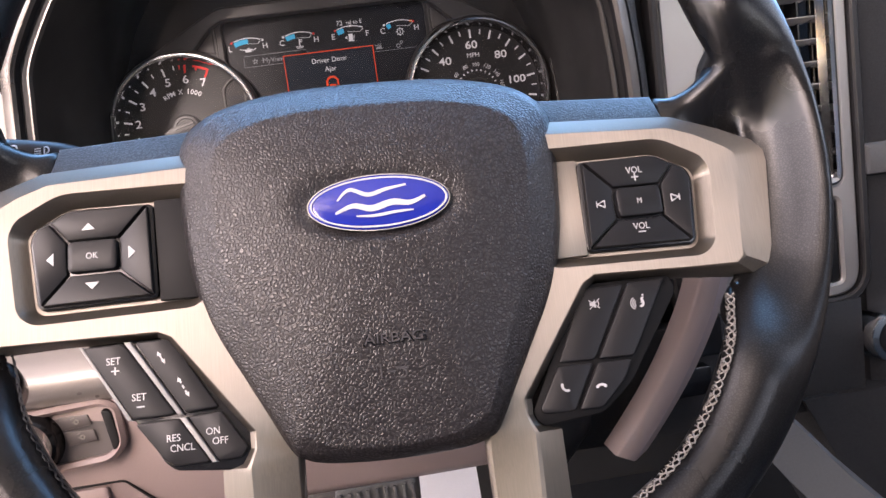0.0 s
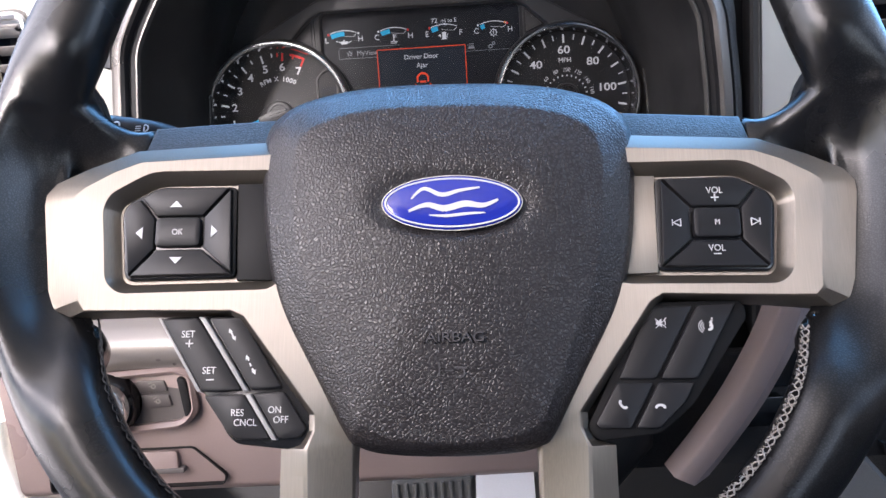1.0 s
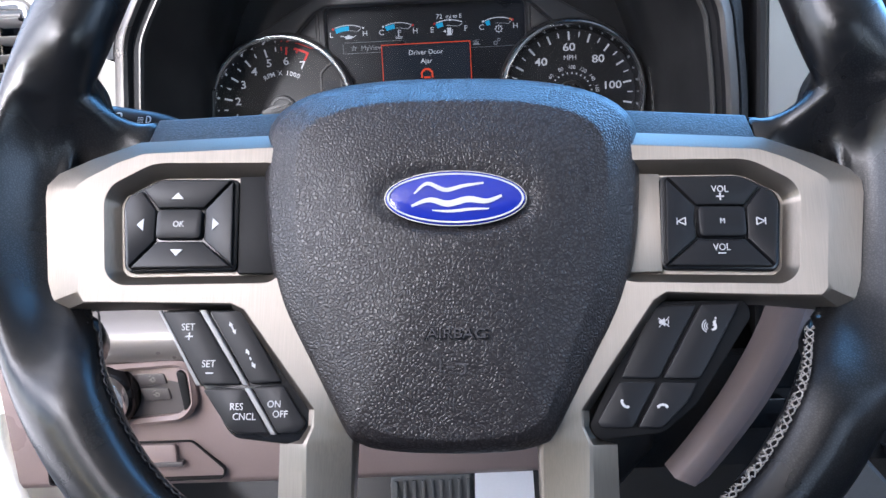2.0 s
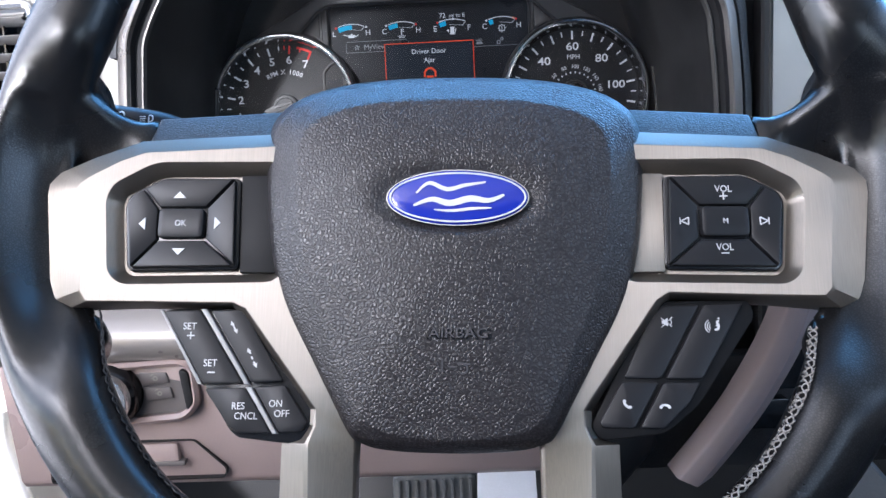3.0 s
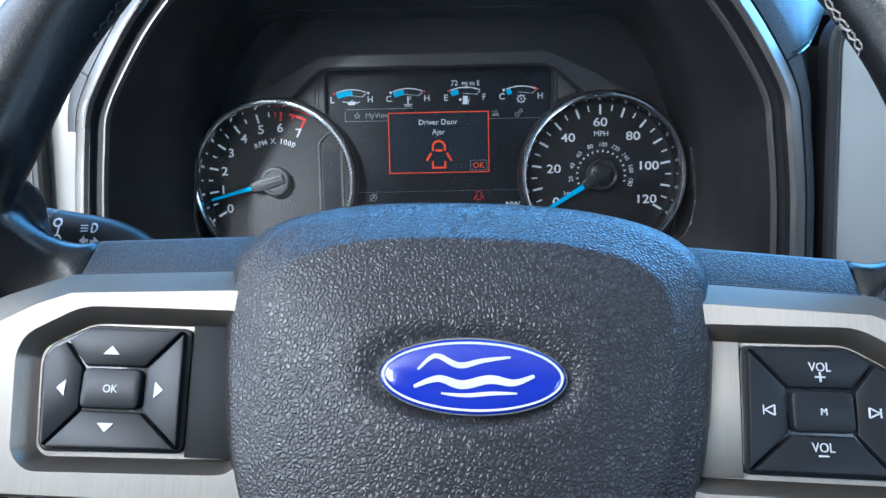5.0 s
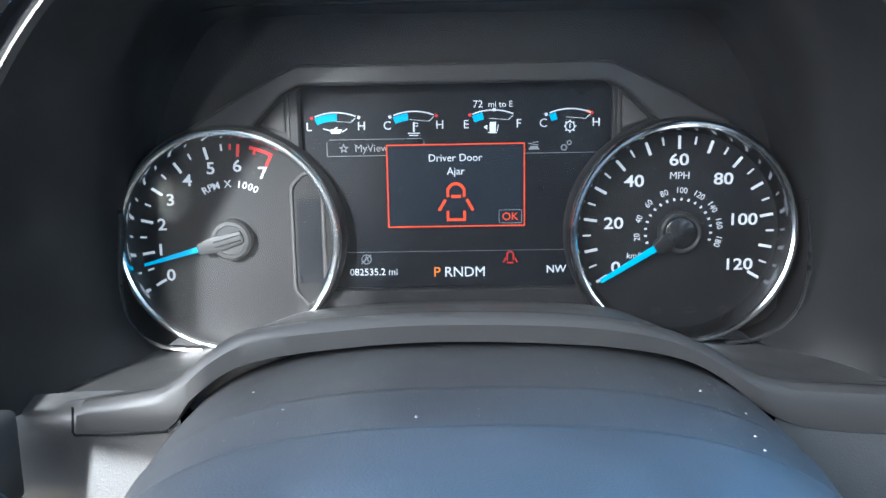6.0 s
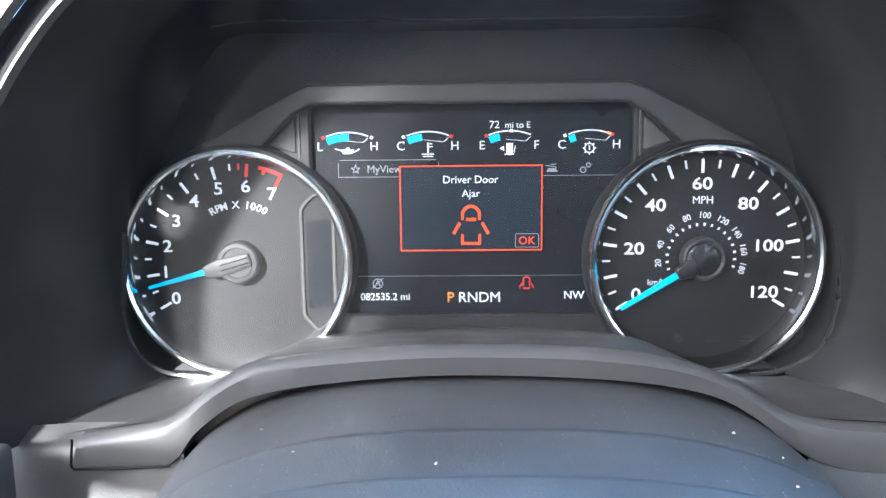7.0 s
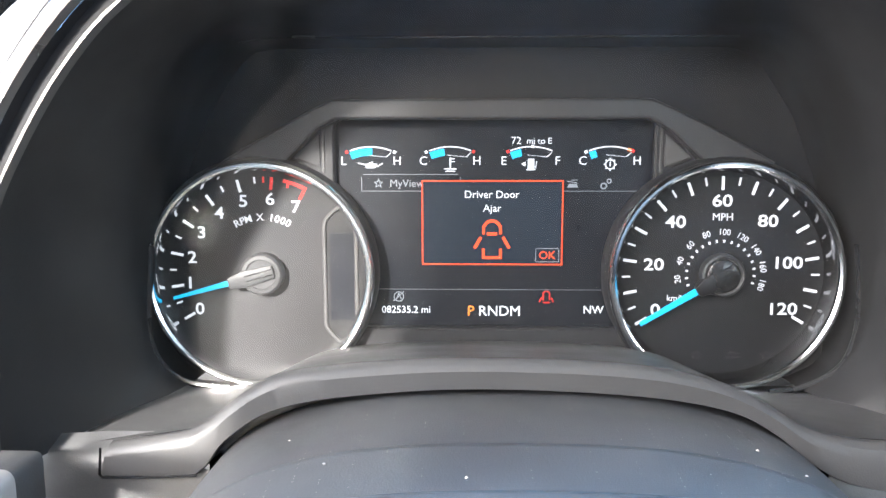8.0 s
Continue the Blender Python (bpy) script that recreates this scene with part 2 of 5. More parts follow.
def slab(pts, z0, z1, bevel=0.0, tilt=None):
    """An outline raised from z0 to z1 with a rounded upper edge. tilt(x, y) adds to the height."""
    pts = [Vector(p[:2]) for p in pts]
    loops = [at(pts, z0)]
    if bevel:
        loops.append(at(pts, z1 - bevel))
        loops.append(at(inset(pts, bevel * 0.3), z1 - bevel * 0.3))
        loops.append(at(inset(pts, bevel), z1))
    else:
        loops.append(at(pts, z1))
    if tilt:
        loops[1:] = [[(x, y, z + tilt(x, y)) for x, y, z in lp] for lp in loops[1:]]
    return lofted(loops, cap0=True, cap1=True)


def ring_slab(outer, holes, z0, z1, bevel=0.0):
    """A flat plate with holes through it."""
    bm = bmesh.new()
    sides = []
    for pts, sign in [(outer, 1)] + [(h, -1) for h in holes]:
        loops = [at(pts, z0), at(pts, z1 - bevel)]
        if bevel:
            loops.append(at(inset(pts, sign * bevel), z1))
        rows = [[bm.verts.new(p) for p in lp] for lp in loops]
        n = len(pts)
        for a, b in zip(rows, rows[1:]):
            for i in range(n):
                bm.faces.new((a[i], a[(i + 1) % n], b[(i + 1) % n], b[i]))
        sides.append(rows)
    for k in (0, -1):
        edges = [bm.edges.get((r[k][i - 1], r[k][i])) for r in sides for i in range(len(r[k]))]
        bmesh.ops.triangle_fill(bm, use_beauty=True, edges=edges)
    return bm


def lathe(profile, cx=0, cy=0, steps=64, closed=False):
    """Profile of (radius, z) turned round the axis towards the driver."""
    loops = [[(cx + r * math.cos(2 * math.pi * i / steps), cy + r * math.sin(2 * math.pi * i / steps), z) for i in range(steps)] for r, z in profile]
    if closed:
        loops.append(loops[0])
    bm = lofted(loops)
    bmesh.ops.remove_doubles(bm, verts=bm.verts[:], dist=0.001)
    return bm


def sweep(path, r, sides=8, closed=False, flat=1.0):
    """A round bar along a path of 3D points. flat scales its z."""
    path = [Vector(p) for p in path]
    loops, n = [], len(path)
    for i, p in enumerate(path):
        a = path[i - 1] if (i or closed) else path[i]
        b = path[(i + 1) % n] if (i < n - 1 or closed) else path[i]
        t = (b - a).normalized()
        up = Vector((0, 0, 1)) if abs(t.z) < 0.9 else Vector((0, 1, 0))
        s = t.cross(up).normalized()
        u = s.cross(t)
        rad = r(i / max(1, n - 1)) if callable(r) else r
        loops.append([p + (s * math.cos(2 * math.pi * k / sides) + u * flat * math.sin(2 * math.pi * k / sides)) * rad for k in range(sides)])
    if closed:
        loops.append(loops[0])
        bm = lofted(loops)
        bmesh.ops.remove_doubles(bm, verts=bm.verts[:], dist=0.0005)
        return bm
    return lofted(loops, cap0=True, cap1=True)


def join(*bms):
    out = bmesh.new()
    for b in bms:
        me = bpy.data.meshes.new("tmp")
        b.to_mesh(me)
        b.free()
        out.from_mesh(me)
        bpy.data.meshes.remove(me)
    return out


def rect(x0, y0, x1, y1):
    return [(x0, y0), (x1, y0), (x1, y1), (x0, y1)]


def bar(x0, y0, x1, y1, w, z, h=0.25):
    """A thin straight stroke from one point to another."""
    d = Vector((x1 - x0, y1 - y0)).normalized()
    s = Vector((-d.y, d.x)) * w / 2
    a, b = Vector((x0, y0)), Vector((x1, y1))
    return slab([a - s, b - s, b + s, a + s], z, z + h)


def arc_band(cx, cy, r0, r1, a0, a1, z, h=0.25, steps=16):
    """Part of a flat ring between two angles in degrees."""
    an = [radians(a0 + (a1 - a0) * i / steps) for i in range(steps + 1)]
    pts = [(cx + r1 * math.cos(a), cy + r1 * math.sin(a)) for a in an] + [(cx + r0 * math.cos(a), cy + r0 * math.sin(a)) for a in reversed(an)]
    return slab(pts, z, z + h)


def letters(text, x, y, z, cap, turn=0.0, wide=1.0, bold=0.0, deep=0.12):
    """Text as a mesh, centred at x, y, its capitals cap high."""
    cu = bpy.data.curves.new("text", "FONT")
    cu.body, cu.size, cu.align_x, cu.align_y = text, cap / 0.70, "CENTER", "CENTER"
    cu.extrude, cu.offset, cu.resolution_u = deep, bold, 3
    ob = bpy.data.objects.new("text", cu)
    scene.collection.objects.link(ob)
    dg = bpy.context.evaluated_depsgraph_get()
    me = bpy.data.meshes.new_from_object(ob.evaluated_get(dg))
    bm = bmesh.new()
    bm.from_mesh(me)
    bpy.data.objects.remove(ob)
    bpy.data.curves.remove(cu)
    bpy.data.meshes.remove(me)
    xs = [v.co.x for v in bm.verts]
    ys = [v.co.y for v in bm.verts]
    mx, my = (min(xs) + max(xs)) / 2, (min(ys) + max(ys)) / 2
    c, s = math.cos(radians(turn)), math.sin(radians(turn))
    for v in bm.verts:
        a, b = (v.co.x - mx) * wide, v.co.y - my
        v.co = Vector((x + c * a - s * b, y + s * a + c * b, z + v.co.z))
    return bm


def shrunk(bm, k):
    """The mesh scaled in its plane about its own middle."""
    xs = [v.co.x for v in bm.verts]
    ys = [v.co.y for v in bm.verts]
    mx, my = (min(xs) + max(xs)) / 2, (min(ys) + max(ys)) / 2
    for v in bm.verts:
        v.co.x, v.co.y = mx + (v.co.x - mx) * k, my + (v.co.y - my) * k
    return bm


def clear_pane(name):
    m = bpy.data.materials.new(name)
    m.use_nodes = True
    n, l = m.node_tree.nodes, m.node_tree.links
    n.remove(n["Principled BSDF"])
    fr = n.new("ShaderNodeFresnel")
    fr.inputs["IOR"].default_value = 1.46
    tr, gl, mx = n.new("ShaderNodeBsdfTransparent"), n.new("ShaderNodeBsdfGlossy"), n.new("ShaderNodeMixShader")
    gl.inputs["Roughness"].default_value = 0.15
    l.new(fr.outputs["Fac"], mx.inputs["Fac"])
    dust, film = n.new("ShaderNodeBsdfDiffuse"), n.new("ShaderNodeMixShader")
    dust.inputs["Color"].default_value = (0.60, 0.56, 0.52, 1)
    tc, grime, thin = n.new("ShaderNodeTexCoord"), n.new("ShaderNodeTexNoise"), n.new("ShaderNodeMapRange")
    grime.inputs["Scale"].default_value, grime.inputs["Detail"].default_value = 30, 8
    thin.inputs["To Min"].default_value, thin.inputs["To Max"].default_value = 0.004, 0.012
    l.new(tc.outputs["Object"], grime.inputs["Vector"])
    l.new(grime.outputs["Fac"], thin.inputs["Value"])
    l.new(thin.outputs["Result"], film.inputs["Fac"])
    l.new(tr.outputs["BSDF"], film.inputs[1])
    l.new(dust.outputs["BSDF"], film.inputs[2])
    l.new(film.outputs["Shader"], mx.inputs[1])
    l.new(gl.outputs["BSDF"], mx.inputs[2])
    l.new(mx.outputs["Shader"], n["Material Output"].inputs["Surface"])
    return m


M_PANE = clear_pane("clear dial window")


from mathutils.bvhtree import BVHTree


# ---- the cab that closes the place ----
def box(x0, y0, z0, x1, y1, z1, bevel=0.0):
    """A box in metres of the world, as drawing units for part()."""
    bm = bmesh.new()
    bmesh.ops.create_cube(bm, size=1)
    for v in bm.verts:
        v.co = Vector(((x0 + x1) / 2 + v.co.x * (x1 - x0), (y0 + y1) / 2 + v.co.y * (y1 - y0), (z0 + z1) / 2 + v.co.z * (z1 - z0)))
    if bevel:
        bmesh.ops.bevel(bm, geom=bm.edges[:], offset=bevel, segments=3, affect="EDGES", profile=0.5)
    for v in bm.verts:
        v.co /= MM
    return bm


def structure(name, bm, mat, label, category):
    ob = new(name, mesh_of(name, bm, mat))
    return tagged(ob, label, category, kind="structure")


structure("ground", box(-400, -400, -0.2, 400, 400, 0.0), M_GROUND, "flat grey asphalt ground outside the truck", "ground")
structure("floor", box(-0.70, -1.80, 0.66, 1.45, 0.62, 0.72), M_CARPET, "black carpeted floor of the truck cab", "floor")
structure("ceiling", box(-0.72, -1.85, 2.12, 1.47, -0.20, 2.18), M_LINER, "light grey cloth headliner of the cab", "ceiling")
structure("wall_rear", join(box(-0.72, -1.90, 0.70, 1.47, -1.84, 1.46), box(-0.72, -1.90, 1.86, 1.47, -1.84, 2.16), box(-0.72, -1.90, 1.46, 0.72, -1.84, 1.86)), M_TAN, "earth grey cloth rear wall of the cab", "wall")
structure("wall_passenger_side", join(box(1.43, -1.85, 0.70, 1.49, 0.62, 1.60), box(1.43, -1.85, 2.00, 1.49, 0.10, 2.16), box(1.43, -1.05, 1.6, 1.49, -0.90, 2.0)), M_TAN, "earth grey door side of the cab by the passenger", "wall")
structure("wall_driver_rear", join(box(-0.74, -1.85, 0.70, -0.68, -1.19, 1.24), box(-0.74, -1.30, 1.24, -0.68, -1.19, 2.14)), M_TAN, "earth grey pillar behind the open driver's door", "wall")
# added out of view: shades the wheel, lets one sunbeam reach the dials
structure("rear_sun_mask", join(box(-0.72, -1.85, 1.24, -0.70, -1.30, 1.80), box(-0.72, -1.50, 1.80, -0.70, -1.30, 2.12)), M_SCREEN, "unseen dark panel blocking the sun but for one gap", "window glass")
structure("firewall", box(-0.70, 0.58, 0.70, 1.45, 0.64, 1.48), M_CARPET, "black insulated firewall behind the pedals", "wall")


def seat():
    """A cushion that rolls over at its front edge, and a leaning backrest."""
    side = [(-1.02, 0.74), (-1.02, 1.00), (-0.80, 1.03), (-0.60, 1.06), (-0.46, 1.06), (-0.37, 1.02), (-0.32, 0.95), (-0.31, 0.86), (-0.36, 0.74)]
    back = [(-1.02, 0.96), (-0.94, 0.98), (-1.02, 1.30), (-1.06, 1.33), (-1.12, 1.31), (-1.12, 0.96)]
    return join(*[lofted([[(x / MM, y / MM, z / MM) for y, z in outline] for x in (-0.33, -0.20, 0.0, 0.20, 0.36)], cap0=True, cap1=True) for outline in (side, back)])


# unseen seat, added for bounced light; charcoal keeps the dial window's reflection dark
structure("seat_base", seat(), M_SEAT, "charcoal driver's seat added out of view for bounce and reflections", "seat")


# ---- steering wheel ----
WHEEL = Matrix.Translation((16.5 * MM, -298.7 * MM, BASE_Z - 48.8 * MM)) @ pose(0, 0, 0, 69) @ pose(0, 0, 0, 0, 0, -2.5)
RIM_Y, RIM_R, RIM_Z = 6.3, 194.0, 6.0
wheel = thing("steering_wheel", "black leather steering wheel with brushed silver spokes and thumb buttons", "steering wheel", WHEEL)


def smooth(a, b, x):
    t = max(0.0, min(1.0, (x - a) / (b - a)))
    return t * t * (3 - 2 * t)


def rim_width(a):
    """Width of the rim, in drawing units, at an angle in degrees (0: right, 90: top)."""
    a = (a + 180) % 360 - 180
    if a > 90:
        a = 180 - a
    if a < -90:
        a = -180 - a
    if a < 0:
        return 30.0 + 6.0 * smooth(8, 26, -a) * (1 - smooth(26, 52, -a))
    return 30.0 + 7.0 * smooth(2, 20, a) * (1 - smooth(20, 44, a)) - 3.0 * smooth(44, 64, a)


def rim_point(deg, tube, lift=0.0):
    """A point of the rim's skin: deg round the wheel, tube round the section (0: outward, 90: to the driver)."""
    w = rim_width(deg)
    up = math.degrees(math.asin(math.sin(radians(deg))))
    rc = RIM_R + 8 * smooth(0.62, 0.85, math.sin(radians(deg))) - w / 2 - 2.0 * (1 - smooth(6, 50, abs(up + 4))) + 4.0 * smooth(10, 50, up)
    hw, hz = w / 2 + lift, 15.0 + lift
    ct, st = math.cos(radians(tube)), math.sin(radians(tube))
    r = rc + hw * ct
    sunk = (1.0 + 23.0 * smooth(0.9, -0.35, ct)) * smooth(-0.75, 0.4, st) * smooth(-20, 0, -up) * (1 - smooth(17, 36, -up))        # the leather dips inward, under the spoke plates
    z = RIM_Z - sunk + hz * st * (1 - 0.12 * ct)
    return Vector((r * math.cos(radians(deg)), RIM_Y + r * math.sin(radians(deg)), z))


rim_bm = lofted([[rim_point(d * 2.0, k * 15) for k in range(24)] for d in range(180)] + [[rim_point(0, k * 15) for k in range(24)]])
bmesh.ops.remove_doubles(rim_bm, verts=rim_bm.verts[:], dist=0.01)


def seam_of(a0, a1, step, tube, mat, label, wide=6.0, thick=0.45, fray=0.0):
    """Two crossing strands of thread along the inner edge of the rim, with loose fibres where it is frayed."""
    bms = []
    for phase in (0.0, math.pi):
        pts, n = [], int((a1 - a0) / step * 6)
        for i in range(n + 1):
            a, w = a0 + (a1 - a0) * i / n, phase + math.pi * i / 6
            pts.append(rim_point(a + random.uniform(-0.06, 0.06), tube + (wide * random.uniform(0.7, 1.2)) * math.sin(w) + random.uniform(-0.8, 0.8), 0.45 + 0.25 * math.cos(w)))
        bms.append(sweep(pts, lambda t: thick * random.uniform(0.8, 1.2), 5))
    for _ in range(int(fray * (a1 - a0) / step)):
        a, side = random.uniform(a0, a1), random.choice((-1, 1))
        p, q = rim_point(a, tube + side * wide * random.uniform(0.5, 1.0), 0.5), rim_point(a + random.uniform(-0.5, 0.5), tube + side * wide * random.uniform(1.0, 1.5), random.uniform(0.8, 1.6))
        bms.append(sweep([p, q], 0.13, 3))
    return part("stitching", join(*bms), mat, wheel, label, kind="stuff")


seam_of(-88, -25, 1.2, 160, M_THREAD, "frayed pale grey zigzag stitching", 6.5, 0.34, 12.0)
seam_of(36, 88, 1.5, 186, M_THREAD, "pale grey stitching on the inner edge", 6.0, 0.40, 3.0)
seam_of(92, 144, 1.5, 186, M_DARKTHREAD, "dark stitching on the inner edge")
seam_of(200, 268, 1.5, 172, M_DARKTHREAD, "dark zigzag stitching", 4.5, 0.30)

# leather webs that run from the rim to the spokes
WEB = [(180, 56), (168, 64), (160, 58), (156, 48), (151.5, 39.5), (145, 35), (138, 33.6), (130.5, 34.2), (130.0, 10), (150, 3), (163, -3), (172, -10), (168, -40), (163, -49), (153, -53), (147, -60), (146, -66), (149, -75), (158, -80), (178, -58), (185, 0)]
web_r = curve_through(WEB, 5, closed=True)


def cushion(pts, z0, z1, round_by, under=0.0):
    """A pillow on an outline: rounded above, and drawn in below by under."""
    loops = [at(inset(pts, under), z0)]
    for k in range(5):
        a = radians(90 * k / 4)
        loops.append(at(inset(pts, round_by * (1 - math.cos(a))), z1 - round_by * (1 - math.sin(a))))
    return lofted(loops, cap0=True, cap1=True)


def web(pts):
    bm = cushion(pts, -34, 10.0, 6.0, 4.0)
    for v in bm.verts:
        if v.co.z > -3:         # falls from the rim to the leather strip and the plate
            low = -4.6 - 0.6 * max(0.0, v.co.y - 18)
            v.co.z += low + (15 - low) * smooth(131, 174, abs(v.co.x)) - 10
            v.co.z -= (10.0 + 22.0 * smooth(134, 166, abs(v.co.x))) * (1 - smooth(5, 38, v.co.y)) * (0.45 + 0.55 * smooth(-84, -54, v.co.y))
    return bm


rim = part("rim", join(rim_bm, web(web_r), web([Vector((-p.x, p.y)) for p in reversed(web_r)])), M_LEATHER, wheel, "smooth black leather rim running into the spoke ends")
skin = rim.modifiers.new("one skin", "REMESH")
skin.mode, skin.voxel_size, skin.use_smooth_shade = "VOXEL", 0.0016, True
ease = rim.modifiers.new("ease", "SMOOTH")
ease.factor, ease.iterations = 0.5, 10

# brushed plates: the outer foot and the raised face of one side, going round from the hub's top
PLATE_FOOT = [(55, 21.5), (130, 17.8), (150, 10.5), (164, 4), (168.2, -1), (168.4, -6), (163, -42), (160, -50), (153, -53.2), (126, -50.8), (86.5, -49.6), (83.5, -52.6), (54.5, -93), (54.5, -99), (57.5, -103.5), (64.5, -105.5), (64, -166), (36, -166), (35, -104), (48, -70), (58, -20)]
PLATE_FACE = [(55, 15), (127, 12), (138, 8), (150, 1.5), (153.5, -1.2), (154, -4), (149.5, -39), (149, -46), (146, -49.2), (126, -49.0), (86, -47.9), (81, -51), (51.5, -93), (51.5, -99), (53, -103), (54, -106), (52, -166), (37, -166), (36, -104), (49, -70), (59, -20)]
PLATE_LIFT = [-2, -2, -2, -2, -2, -2, -2, -2, -2.5, -3.5, -3, -4, -5, -5, -5, -6, -8, -8, -3, -3, -3]
PAD_HOLE = [(70, 3.2), (121.5, 3.4), (136.2, -4.8), (137.8, -9), (134.5, -37.5), (131, -40.3), (70, -39.5)]


def plate(sign):
    def flip(pts):
        return [(sign * p[0], p[1]) for p in pts]
    drop = {9: 1.6, 10: 3.6, 11: 3.4} if sign < 0 else {}
    foot = flip([(x * (1 - z / 300), (y - drop.get(i, 0) + 100) * (1 - z / 300) - 100) for i, ((x, y), z) in enumerate(zip(PLATE_FOOT, PLATE_LIFT))])
    sag = {7: 0.8, 8: 2.2, 9: 2.6, 10: 4.2, 11: 3.4} if sign < 0 else {}
    face = flip([(x, y - sag.get(i, 0)) for i, (x, y) in enumerate(PLATE_FACE)])
    hole_low = [tuple(p) for p in inset(rounded(flip(PAD_HOLE), 4.5, 4), 0.6)]
    hole_top = [tuple(p) for p in inset(hole_low, -4.6)]
    bm = bmesh.new()
    r0 = [bm.verts.new((x, y, z - 9)) for (x, y), z in zip(foot, PLATE_LIFT)]
    r1 = [bm.verts.new((x, y, z)) for (x, y), z in zip(foot, PLATE_LIFT)]
    r2 = [bm.verts.new((x, y, 2.6)) for x, y in [(f[0] * 0.9 + o[0] * 0.1, f[1] * 0.9 + o[1] * 0.1) for f, o in zip(face, foot)]]
    r3 = [bm.verts.new((x, y, 3.4)) for x, y in inset(face, 0.5)]
    n = len(r0)
    for a, b in ((r0, r1), (r1, r2), (r2, r3)):
        for i in range(n):
            bm.faces.new((a[i], a[(i + 1) % n], b[(i + 1) % n], b[i]))
    h3 = [bm.verts.new((x, y, 3.4)) for x, y in hole_top]
    h2 = [bm.verts.new((x, y, 2.4)) for x, y in inset(hole_top, 0.8)]
    h1 = [bm.verts.new((x, y, -3.5)) for x, y in hole_low]
    k = len(h3)
    for a, b in ((h3, h2), (h2, h1)):
        for i in range(k):
            bm.faces.new((a[i], a[(i + 1) % k], b[(i + 1) % k], b[i]))
    edges = [bm.edges.get((r3[i - 1], r3[i])) for i in range(n)] + [bm.edges.get((h3[i - 1], h3[i])) for i in range(k)]
    bmesh.ops.triangle_fill(bm, use_beauty=True, edges=edges)
    bmesh.ops.triangle_fill(bm, use_beauty=True, edges=[bm.edges.get((h1[i - 1], h1[i])) for i in range(k)])
    for level in (-84, -92, -100, -108, -116, -124, -132):        # the legs fold inwards below the cover
        bmesh.ops.bisect_plane(bm, geom=bm.verts[:] + bm.edges[:] + bm.faces[:], plane_co=(0, level, 0), plane_no=(0, 1, 0))
    for v in bm.verts:
        if v.co.z > -2.5 and v.co.y < -82:
            v.co.z -= 7.0 * (1 - smooth(-132, -84, v.co.y)) * max(0.0, min(1.0, (54 - abs(v.co.x)) / 16))
    ob = part("spoke_plate", bm, M_SILVER, wheel, "brushed satin silver spoke plate with chamfered edges", smooth=24)
    mod = ob.modifiers.new("soft edges", "BEVEL")
    mod.width, mod.segments, mod.limit_method, mod.angle_limit = 0.0009, 3, "ANGLE", radians(22)
    return ob


plate(1)
plate(-1)

for s in (1, -1):
    strip = [(s * 66, 38.6), (s * 129.6, 34.0), (s * 129.8, 18.6), (s * 66, 22.2)]
    strip_bm = cushion([Vector(p) for p in strip], -34, -4.0, 2.0)
    for v in strip_bm.verts:
        if v.co.z > -20:
            v.co.z -= 0.6 * (v.co.y - 18)
    part("spoke_trim", strip_bm, M_STRIP, wheel, "grained black leather strip along the spoke's top")
    seam = [(s * 66, 22.0, -3.4), (s * 129.6, 18.6, -4.2)]
    part("spoke_seam", sweep(seam, 0.9, 6), M_DARKTHREAD, wheel)

# airbag cover
HUB_HALF = [(0, 46.0), (22, 45.6), (41, 43.8), (57, 40.2), (68, 35.2), (75.5, 27.5), (78, 17), (77.6, -4), (73.8, -32), (67.5, -53), (55.5, -75), (40.5, -101), (35, -105.6), (27, -107.9), (14, -109)]
HUB = [(x + 1.3, y) for x, y in HUB_HALF + [(-x, y) for x, y in HUB_HALF[:0:-1]]]
HUB.insert(len(HUB_HALF), (1.3, -109.3))
EMB = (3.4, -12.6, 27.4, 11.0)     # emblem: middle and half axes


def hub_cover():
    out = curve_through(HUB, 6, closed=True)
    c = Vector((1.3, -25))
    steps = [0.06 * k for k in range(1, 13)] + [0.735, 0.75, 0.768, 0.80, 0.84, 0.89, 0.93, 0.955, 0.975, 0.99, 1.0, 1.0]
    loops = []
    for k, r in enumerate(steps, 1):
        loop = []
        for p in out:
            d = (p - c).normalized()
            up, low = max(0, d.y), max(0, -d.y)
            flat = 0.81 - 0.02 * up + 0.13 * low ** 3        # where the side facets begin
            s = flat * r / 0.75 if r < 0.75 else flat + (1 - flat) * (r - 0.75) / 0.25
            q = c + (p - c) * s
            z = 17.8 - 7.2 * min(1, s / flat) ** 2
            z -= (7.6 + 4.8 * up) * max(0, (s - flat) / (1 - flat)) * (1 - 0.35 * low ** 2)
            if s > 0.955:
                z -= 4.0 * ((s - 0.955) / 0.045) ** 2
            wide = 1 - min(z, 0) / 300
            q = Vector((q.x * wide, (q.y + 100) * wide - 100))
            e = math.hypot((q.x - EMB[0]) / EMB[2], (q.y - EMB[1]) / EMB[3])
            e2 = math.hypot((q.x - EMB[0]) / (EMB[2] * 1.27), (q.y - EMB[1]) / (EMB[3] * 1.42))
            z -= 4.4 * (1 - smooth(0.66, 1.0, e2))
            if k == len(steps):
                z = -22
            loop.append((q.x, q.y, z))
        loops.append(loop)
    bm = lofted(loops, cap0=True)
    return bm


hub = part("airbag_cover", hub_cover(), M_PAD, wheel, "charcoal grained vinyl airbag cover with a rolled top edge", smooth=60)
sub = hub.modifiers.new("smooth", "SUBSURF")
sub.levels = sub.render_levels = 1
